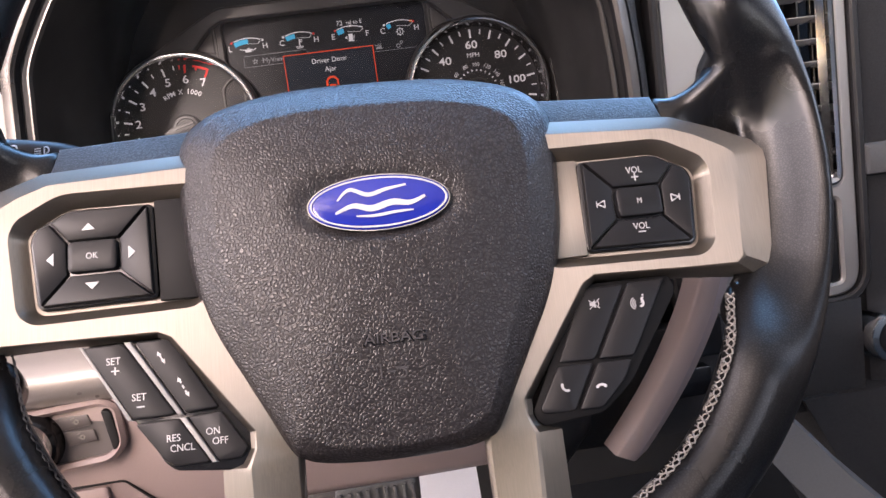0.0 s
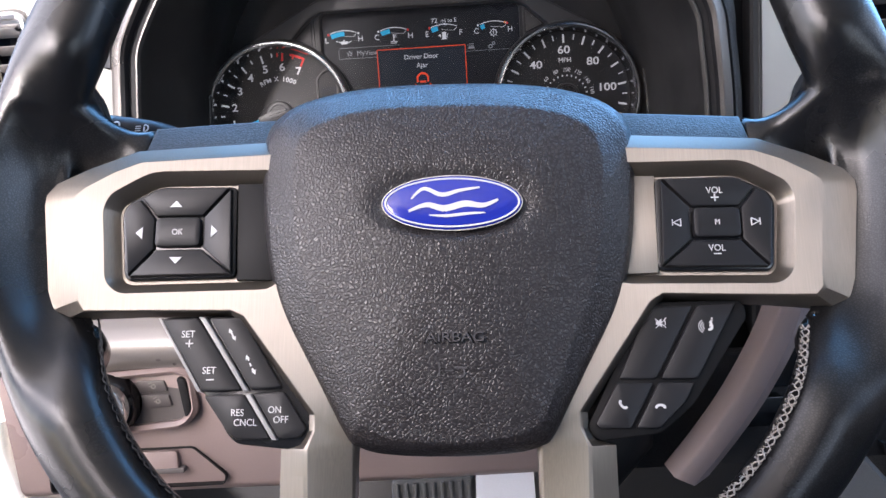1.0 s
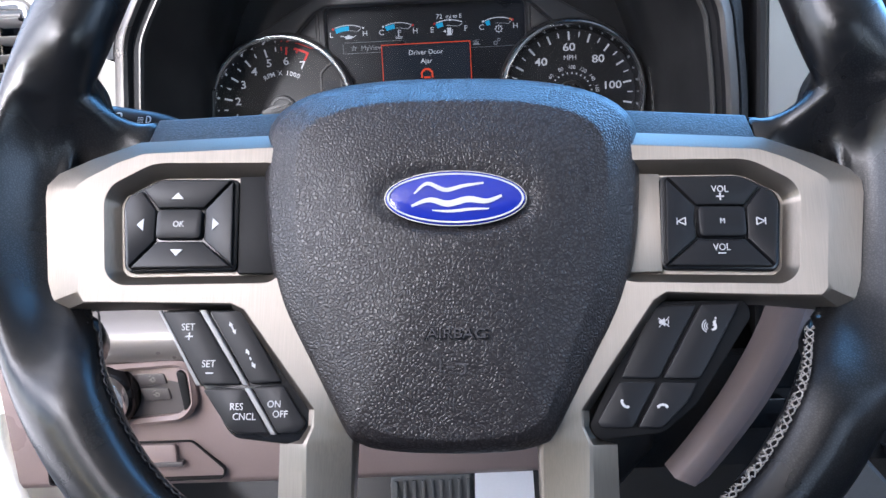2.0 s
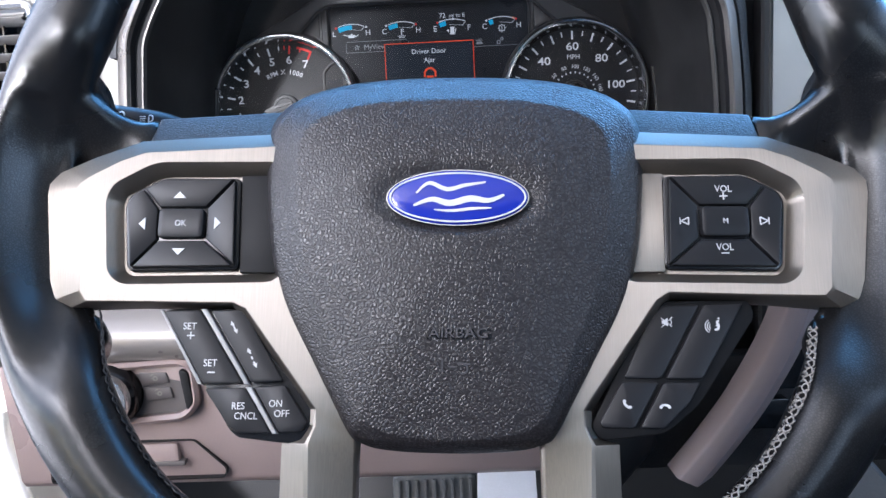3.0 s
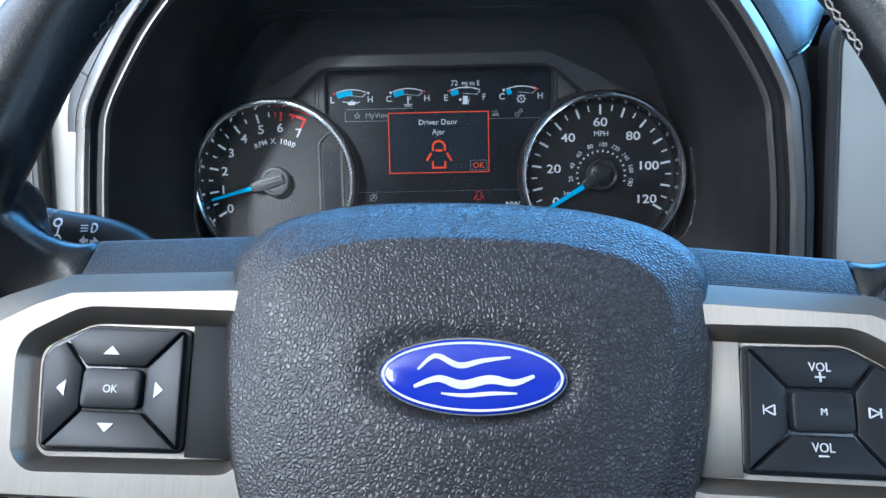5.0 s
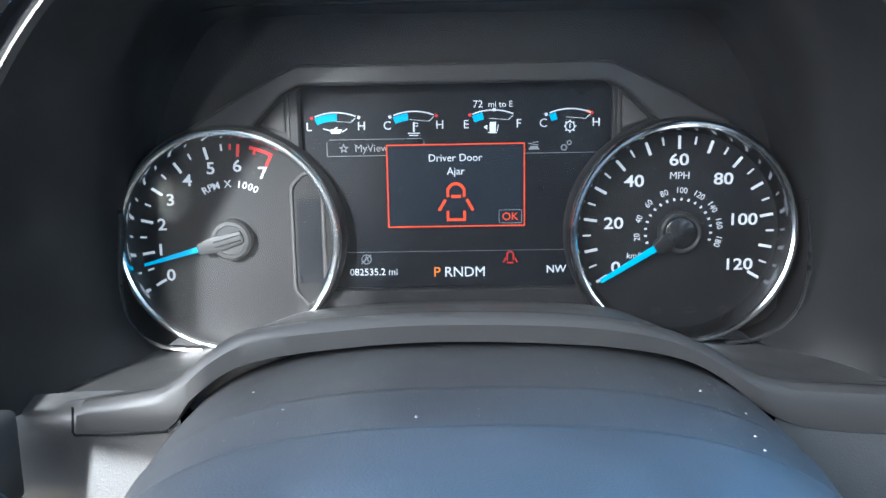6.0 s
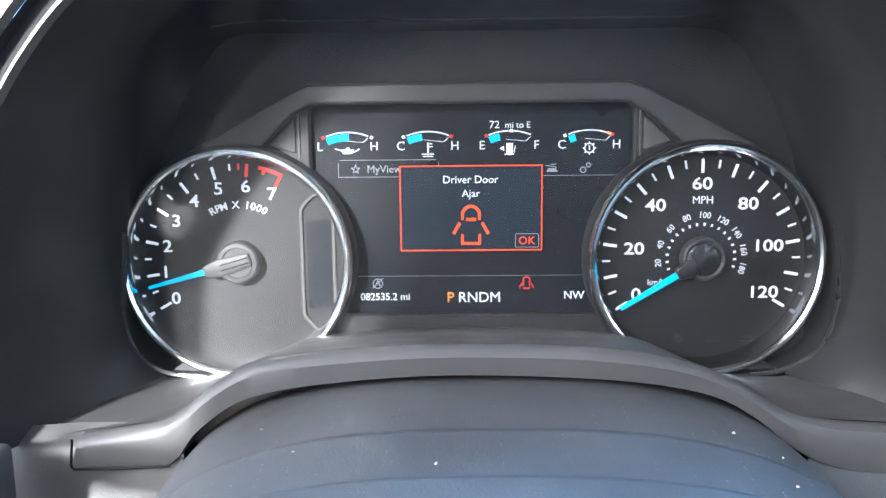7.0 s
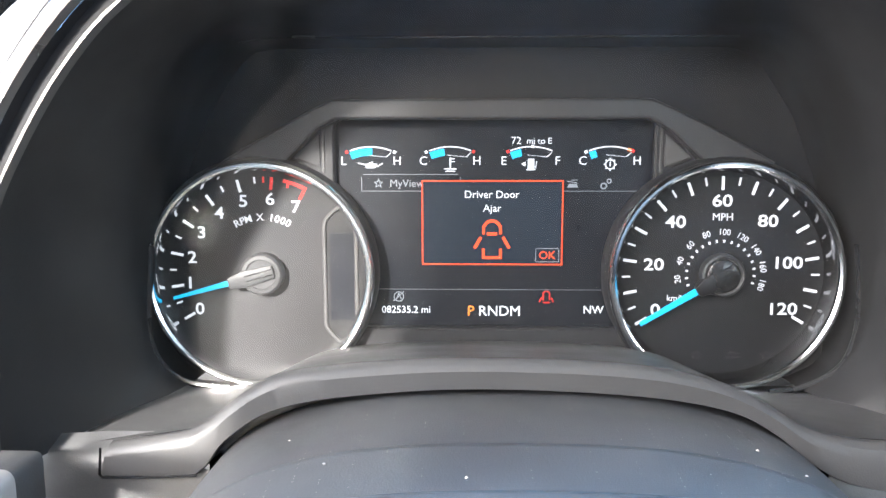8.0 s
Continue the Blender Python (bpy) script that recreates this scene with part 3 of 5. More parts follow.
hub_tree = BVHTree.FromPolygons([v.co.copy() for v in hub.data.vertices], [p.vertices[:] for p in hub.data.polygons])


def on_hub(bm):
    """Lays flat strokes on the cover's curved face."""
    for v in bm.verts:
        hit = hub_tree.ray_cast(Vector((v.co.x * MM, v.co.y * MM, 0.1)), Vector((0, 0, -1)))[0]
        v.co.z += hit.z / MM if hit else 9.0
    return bm


# black copy, bolder and set lower right, paints the letters' shade
part("airbag_relief_shade", on_hub(letters("AIRBAG", 3.9, -65.6, 0.5, 3.9, wide=1.25, bold=0.10, deep=0.15)), M_GLOSS, hub)
part("airbag_lettering", on_hub(letters("AIRBAG", 3.6, -65.2, 0.75, 3.6, wide=1.25, deep=0.2)), M_EMBOSS, hub, "moulded airbag lettering, paled as its lit edges")
part("airbag_mark", on_hub(join(bar(-2.2, -79.6, -2.2, -74.6, 0.7, 0.4, 0.4), bar(-0.2, -77.6, 3.2, -77.6, 0.6, 0.4, 0.4), bar(3.2, -76.4, 8.2, -76.6, 0.8, 0.4, 0.4), arc_band(5.4, -78.4, 1.4, 2.1, -120, 120, 0.4, 0.4))), M_EMBOSS, hub)

# enamel oval on the cover, with a plain flowing shape in place of its script
emblem = part("emblem", lofted([[(EMB[0] + EMB[2] * s * math.cos(a), EMB[1] + EMB[3] * s * math.sin(a), z + 4.3) for a in [2 * math.pi * i / 72 for i in range(72)]] for s, z in ((1.0, 8.0), (1.0, 11.4), (0.985, 12.0), (0.9, 12.5), (0.6, 12.9), (0.3, 13.05), (0.02, 13.1))], cap1=True), M_BLUE, wheel, "blue enamel oval emblem", smooth=50)


def oval_ring(s0, s1, z0, z1):
    an = [2 * math.pi * i / 72 for i in range(72)]
    loops = [[(EMB[0] + (EMB[2] - d) * math.cos(a), EMB[1] + (EMB[3] - d) * math.sin(a), z + 4.3) for a in an] for d, z in ((s0, z0), (s0, z1), (s1, z1), (s1, z0))]
    return lofted(loops + [loops[0]])


part("rim_line", oval_ring(0.9, 1.55, 11.6, 12.75), M_PRINT, emblem, "thin silver-white oval line")
part("edge", oval_ring(-0.35, 0.1, 8.0, 12.1), M_CHROME, emblem, "bright edge")


def ribbon(pts, w, z=17.65):
    """A flowing stroke whose width swells in its middle, lying on the emblem."""
    path = curve_through([(EMB[0] + x, EMB[1] + y) for x, y in pts], 6)
    left, right = [], []
    for i, p in enumerate(path):
        a, b = path[max(0, i - 1)], path[min(len(path) - 1, i + 1)]
        d = (b - a).normalized()
        t = i / (len(path) - 1)
        k = w * (0.35 + 0.65 * math.sin(math.pi * t)) / 2
        left.append(p + Vector((-d.y, d.x)) * k)
        right.append(p - Vector((-d.y, d.x)) * k)
    bm = lofted([[(q.x, q.y, zz) for q in row] for row, zz in ((left, z), (right, z))], closed=False)
    return bm


part("flourish", join(
    ribbon([(-16, 1.5), (-11, 5.6), (-4, 3.0), (3, 4.6), (11, 5.8)], 1.7),
    ribbon([(-17, -3.5), (-10, -1.0), (-3, -2.6), (5, -0.8), (12, -1.6), (18, 0.6)], 2.6),
    ribbon([(-9, -5.2), (-2, -5.6), (6, -4.8), (13, -4.6)], 1.2)), M_PRINT, emblem, "pale flowing waves", smooth=0)


# thumb switches
def shrunk_join(k, *bms):
    return shrunk(join(*bms), k)


def key_text(text, x, y, z, cap, bold=0.0):
    return letters(text, x, y, z, cap * 0.92, wide=0.90, bold=bold)



def key(name, pts, parent, z0, z1, tilt=None, mat=None, gap=0.35, r=0.0, bevel=0.6):
    p = inset(pts, gap)
    if r:
        p = rounded(p, r, 3)
    return part(name, slab(p, z0, z1, bevel, tilt), mat or M_BUTTON, parent)


def arrow(x, y, deg, s=2.6):
    c, q = math.cos(radians(deg)), math.sin(radians(deg))
    pts = [(-s, -s * 0.5), (s, -s * 0.5), (0, s * 0.55)]
    return [(x + c * a - q * b, y + q * a + c * b) for a, b in pts]


def four_way(s, name, label):
    def f(pts):
        return [(s * x, y) for x, y in pts]
    body = part(name, slab(rounded(f([(87.2, 1.6), (120.5, 2.0), (133.4, -4.8), (135.6, -9.5), (132.6, -36.0), (130.5, -38.2), (86, -37.6)]), 3.0), -6, -1.2, 0.8), M_GLOSS, wheel, label)
    cx, cy = s * 110.3, -18.4

    def bowl(x, y):
        return 0.06 * (max(abs(x - cx) - 9, 0) + max(abs(y - cy) - 6, 0)) - 0.6
    up = key("button", f([(89.0, 0.6), (119.6, 1.0), (127, -3.5), (120.3, -11.6), (100.7, -11.6)]), body, -4, 1.2, bowl, bevel=1.0)
    right = key("button", f([(127.2, -3.6), (131.6, -6), (134, -10), (131, -35), (130, -37), (120.0, -25.2), (120.6, -11.8)]), body, -4, 1.2, bowl, bevel=1.0)
    down = key("button", f([(87.4, -36.6), (130, -37.2), (119.7, -25.2), (100.6, -25.2)]), body, -4, 1.2, bowl, bevel=1.0)
    left = key("button", f([(88.6, 0.4), (100.5, -11.8), (100.4, -25.0), (87, -36.4)]), body, -4, 1.2, bowl, bevel=1.0)
    mid = key("button", f(rect(100.6, -25.0, 120.2, -11.8)), body, -4, 2.0, bevel=1.0, r=2.2)
    return up, right, down, left, mid


up, outer, down, inner, mid = four_way(-1, "menu_pad", "black four-way menu pad with a square middle button")
zt = 1.55
for ob, x, y, a in ((up, -111.8, -6.4, 0), (down, -110.6, -30.4, 180), (outer, -126.5, -18.6, 90), (inner, -95.2, -18.4, -90)):
    part("arrow_mark", slab(arrow(x, y, a), zt - 0.4, zt), M_PRINT, ob)
part("lettering", key_text("OK", -110.3, -18.5, 2.1, 2.7), M_PRINT, mid)

up, outer, down, inner, mid = four_way(1, "volume_pad", "black four-way volume pad with a square middle button")
part("lettering", key_text("VOL", 110.4, -4.8, zt - 0.1, 3.0), M_PRINT, up)
part("plus_mark", join(bar(108.9, -7.9, 111.9, -7.9, 0.5, zt - 0.5, 0.5), bar(110.4, -9.4, 110.4, -6.4, 0.5, zt - 0.5, 0.5)), M_PRINT, up)
part("lettering", key_text("VOL", 109.4, -29.0, zt - 0.1, 3.0), M_PRINT, down)
part("minus_mark", bar(107.9, -31.5, 110.9, -31.5, 0.5, zt - 0.5, 0.5), M_PRINT, down)
part("lettering", key_text("M", 110.3, -18.4, 2.1, 2.4), M_PRINT, mid)
for ob, x, d in ((inner, 94.2, -1), (outer, 125.8, 1)):
    part("skip_mark", join(bar(x + d * 1.8, -19.7, x + d * 1.8, -16.9, 0.4, zt - 0.5, 0.5), bar(x - d * 1.6, -19.8, x + d * 1.5, -18.3, 0.4, zt - 0.5, 0.5), bar(x - d * 1.6, -16.8, x + d * 1.5, -18.3, 0.4, zt - 0.5, 0.5), bar(x - d * 1.6, -19.8, x - d * 1.6, -16.8, 0.4, zt - 0.5, 0.5)), M_PRINT, ob)

# filler panels between pads and cover
part("filler_panel", slab([(-87, 2.6), (-66, 2.9), (-66, -38.9), (-85.5, -38.6)], -7, -0.8, 0.5), M_MATT, wheel, "plain black filler panel")
part("filler_panel", slab([(87, 2.6), (66, 2.9), (66, -38.9), (86, -38.6)], -7, -0.8, 0.5), M_SILVER, wheel, "brushed silver filler panel")

# speed control keys
SC = -2.5
cruise = part("speed_control_switch", slab(rounded([(-116.6, -53.4), (-81.4, -52.8), (-79, -55), (-50.6, -97), (-51.4, -104.4), (-57, -106.6), (-82.5, -103.8), (-86, -101)], 4.5), -16, SC, 1.0), M_GLOSS, wheel, "black speed control switch block")
k1 = key("button", [(-115.8, -54), (-100, -53.8), (-80.4, -83.6), (-97.0, -84.0)], cruise, -8, SC + 2.2, r=1.5)
k2 = key("button", [(-96.3, -53.7), (-82, -53.7), (-64.4, -82.6), (-77.8, -83.4)], cruise, -8, SC + 2.2, r=1.5)
k3 = key("button", [(-97.0, -84.8), (-79.9, -84.4), (-68.3, -102.4), (-82, -102.6), (-86, -99.8)], cruise, -8, SC + 2.2, r=1.5)
k4 = key("button", [(-77.2, -84.2), (-64.0, -83.4), (-54.4, -98.2), (-57.2, -102.0), (-66.0, -102.4)], cruise, -8, SC + 2.2, r=1.5)
part("divider", slab([(-99.8, -53.8), (-97.2, -53.8), (-78.2, -83.6), (-80.2, -83.6)], -8, SC + 2.7, 0.5), M_EDGE, cruise, "grey ridge")
part("divider", slab([(-79.8, -84.6), (-77.4, -84.6), (-66.2, -102.4), (-68.2, -102.4)], -8, SC + 2.7, 0.5), M_EDGE, cruise, "grey ridge")
part("edge_strip", slab([(-116.9, -53.6), (-115.4, -54.0), (-97.2, -83.6), (-99.0, -83.6)], -10, SC + 1.9, 0.4), M_EDGE, cruise, "grey side edge")
zk = SC + 2.25
part("lettering", key_text("SET", -103.7, -60.6, zk, 3.0), M_PRINT, k1)
part("plus_mark", join(bar(-104.6, -64.4, -101.6, -64.4, 0.5, zk - 0.3, 0.5), bar(-103.1, -65.9, -103.1, -62.9, 0.5, zk - 0.3, 0.5)), M_PRINT, k1)
part("lettering", key_text("SET", -94.4, -75.2, zk, 3.0), M_PRINT, k1)
part("minus_mark", bar(-95.4, -78.9, -92.4, -78.9, 0.5, zk - 0.3, 0.5), M_PRINT, k1)
part("lettering", key_text("RES", -82.2, -91.8, zk, 2.9), M_PRINT, k3)
part("lettering", key_text("CNCL", -79.0, -95.6, zk, 2.9), M_PRINT, k3)
part("lettering", key_text("ON", -67.6, -90.8, zk, 2.9), M_PRINT, k4)
part("lettering", key_text("OFF", -65.0, -94.6, zk, 2.9), M_PRINT, k4)
part("gap_mark", shrunk_join(0.72, bar(-86.8, -59.3, -84.8, -62.9, 0.8, zk - 0.3, 0.5), slab([(-87.9, -60.2), (-85.7, -59.3), (-87.6, -57.6)], zk - 0.3, zk + 0.2), slab([(-86.0, -62.8), (-83.8, -61.9), (-83.9, -64.6)], zk - 0.3, zk + 0.2)), M_PRINT, k2)
part("gap_mark", shrunk_join(0.72, bar(-78.3, -72.4, -77.5, -74.0, 0.8, zk - 0.3, 0.5), bar(-79.6, -69.6, -78.9, -71.0, 0.8, zk - 0.3, 0.5), bar(-76.9, -75.2, -76.0, -76.8, 0.8, zk - 0.3, 0.5), slab([(-80.8, -70.4), (-78.6, -69.4), (-80.6, -67.8)], zk - 0.3, zk + 0.2), slab([(-77.2, -76.8), (-75.0, -75.9), (-75.0, -78.6)], zk - 0.3, zk + 0.2)), M_PRINT, k2)

# telephone keys
phone = part("telephone_switch", slab(rounded([(79.8, -50.2), (118.5, -49.6), (120.5, -56), (96.5, -90.5), (83.0, -101.5), (58.0, -104.2), (54.2, -99)], 3.0), -20, SC, 1.0), M_MATT, wheel, "black telephone and voice switch block")

def keys_slope(x, y):
    """The keys lean a little towards the driver's door and upwards."""
    return 0.06 * (x - 84) - 0.05 * (y + 76) - 0.6


def sloped(bm):
    for v in bm.verts:
        v.co.z += keys_slope(v.co.x, v.co.y)
    return bm


q1 = key("button", [(80.8, -51.8), (99.2, -51.3), (82.2, -81.0), (67.0, -81.0)], phone, -8, SC + 2.2, keys_slope, r=1.6)
q2 = key("button", [(100.2, -51.2), (115.8, -50.9), (110.5, -60), (97.8, -81.1), (83.0, -81.1)], phone, -8, SC + 2.2, keys_slope, r=1.0)
q3 = key("button", [(66.6, -81.6), (81.6, -81.6), (71.2, -99.8), (59.0, -99.8), (57.2, -97.6)], phone, -8, SC + 2.2, keys_slope, r=1.2)
q4 = key("button", [(82.6, -81.8), (97.2, -81.8), (92.4, -90), (82.0, -99.8), (72.2, -99.8)], phone, -8, SC + 2.2, keys_slope, r=1.2)
K0 = zk - 0.3
part("mute_mark", sloped(shrunk_join(0.74, slab([(82.9, -59.6), (84.2, -59.6), (85.9, -61.0), (85.9, -56.4), (84.2, -57.8), (82.9, -57.8)], K0, zk + 0.1), bar(82.6, -61.4, 88.4, -56.0, 0.42, K0, 0.5), bar(82.6, -56.4, 88.0, -61.2, 0.42, K0, 0.5), arc_band(85.6, -58.7, 2.0, 2.4, -38, 38, K0, 0.5))), M_PRINT, q1)
part("voice_mark", sloped(shrunk_join(0.74, *[arc_band(102.6, -60.6, r, r + 0.4, 118, 242, K0, 0.5) for r in (1.2, 2.3, 3.4)], slab(curve_through([(103.6, -62.2), (104.9, -61.5), (105.2, -60.6), (104.2, -60.4), (105.0, -59.6), (104.6, -58.4), (105.6, -57.4), (106.6, -57.6), (105.9, -58.6), (106.5, -60.0), (106.2, -62.0), (104.6, -63.0)], 3, True), K0, zk + 0.1), arc_band(106.2, -56.4, 0.05, 0.5, 0, 360, K0, 0.5, 10))), M_PRINT, q2)


def handset(x, y, deg):
    """A telephone handset: a curved grip with two cups."""
    c, d = math.cos(radians(deg)), math.sin(radians(deg))
    out = [(-2.7, -0.9), (-2.5, 0.3), (-1.3, 1.0), (0, 1.2), (1.3, 1.0), (2.5, 0.3), (2.7, -0.9), (1.5, -1.1), (1.2, -0.2), (0, 0.1), (-1.2, -0.2), (-1.5, -1.1)]
    return slab(rounded([(x + c * a - d * b, y + d * a + c * b) for a, b in out], 0.35, 2), K0, zk + 0.1)


part("handset_mark", sloped(shrunk(handset(68.2, -90.6, 132), 0.8)), M_PRINT, q3)
part("handset_mark", sloped(shrunk(handset(82.6, -91.2, 0), 0.8)), M_PRINT, q4)

# rear of the wheel: hub body and column neck
part("hub_back", lathe([(2, -60), (40, -58), (58, -44), (66, -24), (60, -10)], 1, -26, 40), M_HOOD, wheel, "matt black hub rear")


# ---- instrument cluster ----
cluster = thing("instrument_cluster", "dark instrument cluster with two chrome-ringed dials and a lit screen", "instrument cluster")
DX = 113.3
LENS = [(-128, -55), (-147, -53), (-158, -47), (-165, -36), (-167, -20), (-164, 17), (-155, 52), (-144, 79), (-127, 104), (-118, 111), (-105, 112.5), (112, 112.5), (124, 111), (133, 104), (150, 79), (161, 52), (171, 17), (174, -17), (170, -37), (161, -47), (148, -53), (134, -55)]
part("back_panel", slab(LENS, -16, -9), M_HOOD, cluster, "matt black rear panel")

# charcoal frame round the screen, with the openings for the dials hidden behind their rings
FRAME = [(-166, -52), (-166, 24), (-138, 51), (-107, 68.5), (-86, 80), (-76, 85), (76, 85), (86, 80), (107, 69.5), (138, 52), (166, 24), (166, -52)]
part("screen_frame", ring_slab(FRAME, [rounded(rect(-77, -28, 79.5, 76), 6, 4)], -9, -0.5, 1.0), M_FRAME, cluster, "charcoal frame round the screen")
VISOR = [(-135, 53.5), (-107, 69.5), (-86, 80.8), (-76, 85.3), (76, 85.3), (86, 80.8), (107, 70.5), (135, 55), (128, 50), (101, 55.5), (84, 71), (75, 75.6), (-75, 75.6), (-84, 71), (-99, 56), (-128, 50)]
part("visor", slab(VISOR, -1, 7.0, 1.4), M_VISOR, cluster, "charcoal visor over the screen", smooth=20)
for s in (-1, 1):
    tri = [(s * 84, 52.5), (s * 84, 69), (s * 97, 57)]
    part("corner_insert", slab(rounded(tri, 1.5), -0.7, 0.6, 0.5), M_LIP, cluster, "small ribbed corner insert")
    part("corner_ridge", sweep([(s * 82.4, 50, -0.4), (s * 82.4, 72, -0.4)], 0.8, 6), M_LIP, cluster)
    part("corner_ridge", sweep([(s * 82.4, 75, -0.4), (s * 100, 58, -0.4)], 0.8, 6), M_LIP, cluster)

screen = part("screen", slab(rect(-90, -32, 92, 77), -8.5, -5.5), M_SCREEN, cluster, "dark lit information screen")
SZ = -5.3


def lit(name, bm, mat, label=""):
    return part(name, bm, mat, screen, label, smooth=0)


def small_gauge(cx, fill, low, high, extra):
    yc, r = 62.4 - 27.5, 27.5
    lit("gauge_scale", join(arc_band(cx, yc, r - 0.15, r + 0.45, 112, 68, SZ), bar(cx + 7.8, yc + 22.6, cx + 10.2, yc + 24.8, 0.35, SZ), bar(cx - 2, yc + 23.6, cx + 8, yc + 22.6, 0.2, SZ)), G_WHITE)
    lit("gauge_fill", arc_band(cx, yc, 23.4, 26.9, 113, 113 - 46 * fill, SZ), G_CYAN, "cyan gauge bar")
    lit("lettering", letters(low, cx - 13.4, 55.7, SZ, 4.2), G_WHITE)
    lit("lettering", letters(high, cx + 13.2, 55.7, SZ, 4.2), G_WHITE)
    for a, m in extra:
        lit("gauge_dot", arc_band(cx, yc, r - 0.5, r + 1.0, a, a - 3, SZ, steps=3), m)


small_gauge(-59.7, 0.54, "L", "H", ((117, G_RED), (66, G_WHITE)))
small_gauge(-20.0, 0.36, "C", "H", ((117, G_WHITE), (67, G_RED)))
small_gauge(20.0, 0.26, "E", "F", ((116, G_RED), (90, G_WHITE)))
small_gauge(58.9, 0.16, "C", "H", ((117, G_WHITE), (72, G_AMBER), (68, G_RED)))
lit("range_text", join(letters("72", 12.6, 65.6, SZ, 3.6), letters("mi to E", 24.0, 65.4, SZ, 3.0)), G_WHITE, "white range reading")
# pictograms under the small gauges
lit("oil_mark", join(slab([(-62, 52), (-57.5, 52), (-56.3, 54.2), (-62.4, 54.2)], SZ, SZ + 0.2), bar(-66, 54.6, -62.2, 53.6, 0.5, SZ), bar(-56.6, 52.8, -53.6, 54.4, 0.5, SZ), bar(-60.4, 54.6, -58.6, 55.0, 0.6, SZ)), G_WHITE)
lit("coolant_mark", join(bar(-20, 52.2, -20, 57.2, 0.8, SZ), bar(-19.6, 56.6, -17.8, 56.6, 0.45, SZ), bar(-19.6, 55.2, -17.8, 55.2, 0.45, SZ), bar(-23, 51.6, -17, 51.6, 0.5, SZ), bar(-22.4, 50.5, -17.6, 50.5, 0.5, SZ)), G_WHITE)
lit("fuel_mark", join(slab([(18.4, 51.2), (21.6, 51.2), (21.6, 56.6), (18.4, 56.6)], SZ, SZ + 0.2), bar(22.2, 52.0, 22.8, 55.4, 0.4, SZ), slab([(15.2, 54), (17.2, 55.2), (17.2, 52.8)], SZ, SZ + 0.2), bar(17.6, 51.2, 22.2, 51.2, 0.5, SZ)), G_WHITE)
lit("gearbox_mark", join(arc_band(58.9, 53.8, 2.0, 2.5, 0, 360, SZ, steps=24), bar(58.9, 52.8, 58.9, 55.2, 0.5, SZ), *[bar(58.9 + 2.4 * math.cos(k * 0.785), 53.8 + 2.4 * math.sin(k * 0.785), 58.9 + 3.2 * math.cos(k * 0.785), 53.8 + 3.2 * math.sin(k * 0.785), 0.6, SZ) for k in range(8)]), G_WHITE)
# tab row
lit("tab_line", join(bar(-64.4, 40.4, -64.4, 47.6, 0.25, SZ), bar(-63.4, 48.9, -16, 48.9, 0.25, SZ), bar(-15, 47.6, -15, 41, 0.25, SZ), bar(-64.4, 40.6, -34, 40.6, 0.25, SZ), bar(36, 40.6, 77, 40.6, 0.25, SZ), bar(-74, -9.2, 78, -9.2, 0.15, SZ)), G_DIM)
star = [(-55.9 + (2.6 if k % 2 == 0 else 1.15) * math.sin(k * math.pi / 5), 44.4 + (2.6 if k % 2 == 0 else 1.15) * math.cos(k * math.pi / 5)) for k in range(10)]
lit("star_mark", ring_slab(star, [inset(star, 0.45)], SZ, SZ + 0.2), G_DIM)
lit("tab_text", letters("MyView", -41.6, 43.9, SZ, 3.7), G_DIM)
lit("tab_mark", join(slab([(38, 42.4), (43.6, 42.4), (42.6, 44.2), (39, 44.2)], SZ, SZ + 0.2), bar(37.8, 45.6, 43, 44.6, 0.4, SZ), bar(40, 46, 43, 46.2, 0.4, SZ)), G_DIM)
lit("tab_mark", join(arc_band(56.0, 43.2, 1.0, 1.7, 0, 360, SZ, steps=12), arc_band(58.6, 45.6, 0.7, 1.3, 0, 360, SZ, steps=12)), G_DIM)
# message window
PX0, PX1, PY0, PY1 = -34.3, 36.2, 3.5, 46.0
lit("message_window", slab(rect(PX0, PY0, PX1, PY1), SZ, SZ + 0.35), G_NAVY, "message window with an orange border")


def msg(name, bm, mat):
    return lit(name, bm, mat)


PZ = SZ + 0.5
msg("window_border", ring_slab(rect(PX0, PY0, PX1, PY1), [rect(PX0 + 0.6, PY0 + 0.6, PX1 - 0.6, PY1 - 0.6)], SZ + 0.2, PZ + 0.1), G_ORANGE)
msg("message_text", letters("Driver Door", 0.9, 39.0, PZ, 3.7), G_WHITE)
msg("message_text", letters("Ajar", 0.9, 31.6, PZ, 3.7), G_WHITE)
msg("car_mark", join(arc_band(0.9, 21.6, 3.4, 4.9, 20, 160, PZ), bar(-3.3, 19.0, -3.3, 23.4, 1.3, PZ), bar(5.1, 19.0, 5.1, 23.4, 1.3, PZ), bar(-1.6, 19.2, 3.4, 19.2, 1.5, PZ), bar(-4.6, 17.6, -7.8, 12.0, 1.5, PZ), bar(6.4, 17.6, 9.6, 12.0, 1.5, PZ), bar(-3.4, 7.6, -3.4, 11.8, 1.3, PZ), bar(5.2, 7.6, 5.2, 11.8, 1.3, PZ), bar(-4.0, 7.2, 5.8, 7.2, 1.3, PZ)), G_ORANGE)
msg("button_box", ring_slab(rounded(rect(22.8, 5.0, 34.6, 12.0), 0.8), [inset(rounded(rect(22.8, 5.0, 34.6, 12.0), 0.8), 0.25)], SZ + 0.2, PZ), G_DIM)
msg("button_text", letters("OK", 28.7, 8.5, PZ, 4.0), G_ORANGE)
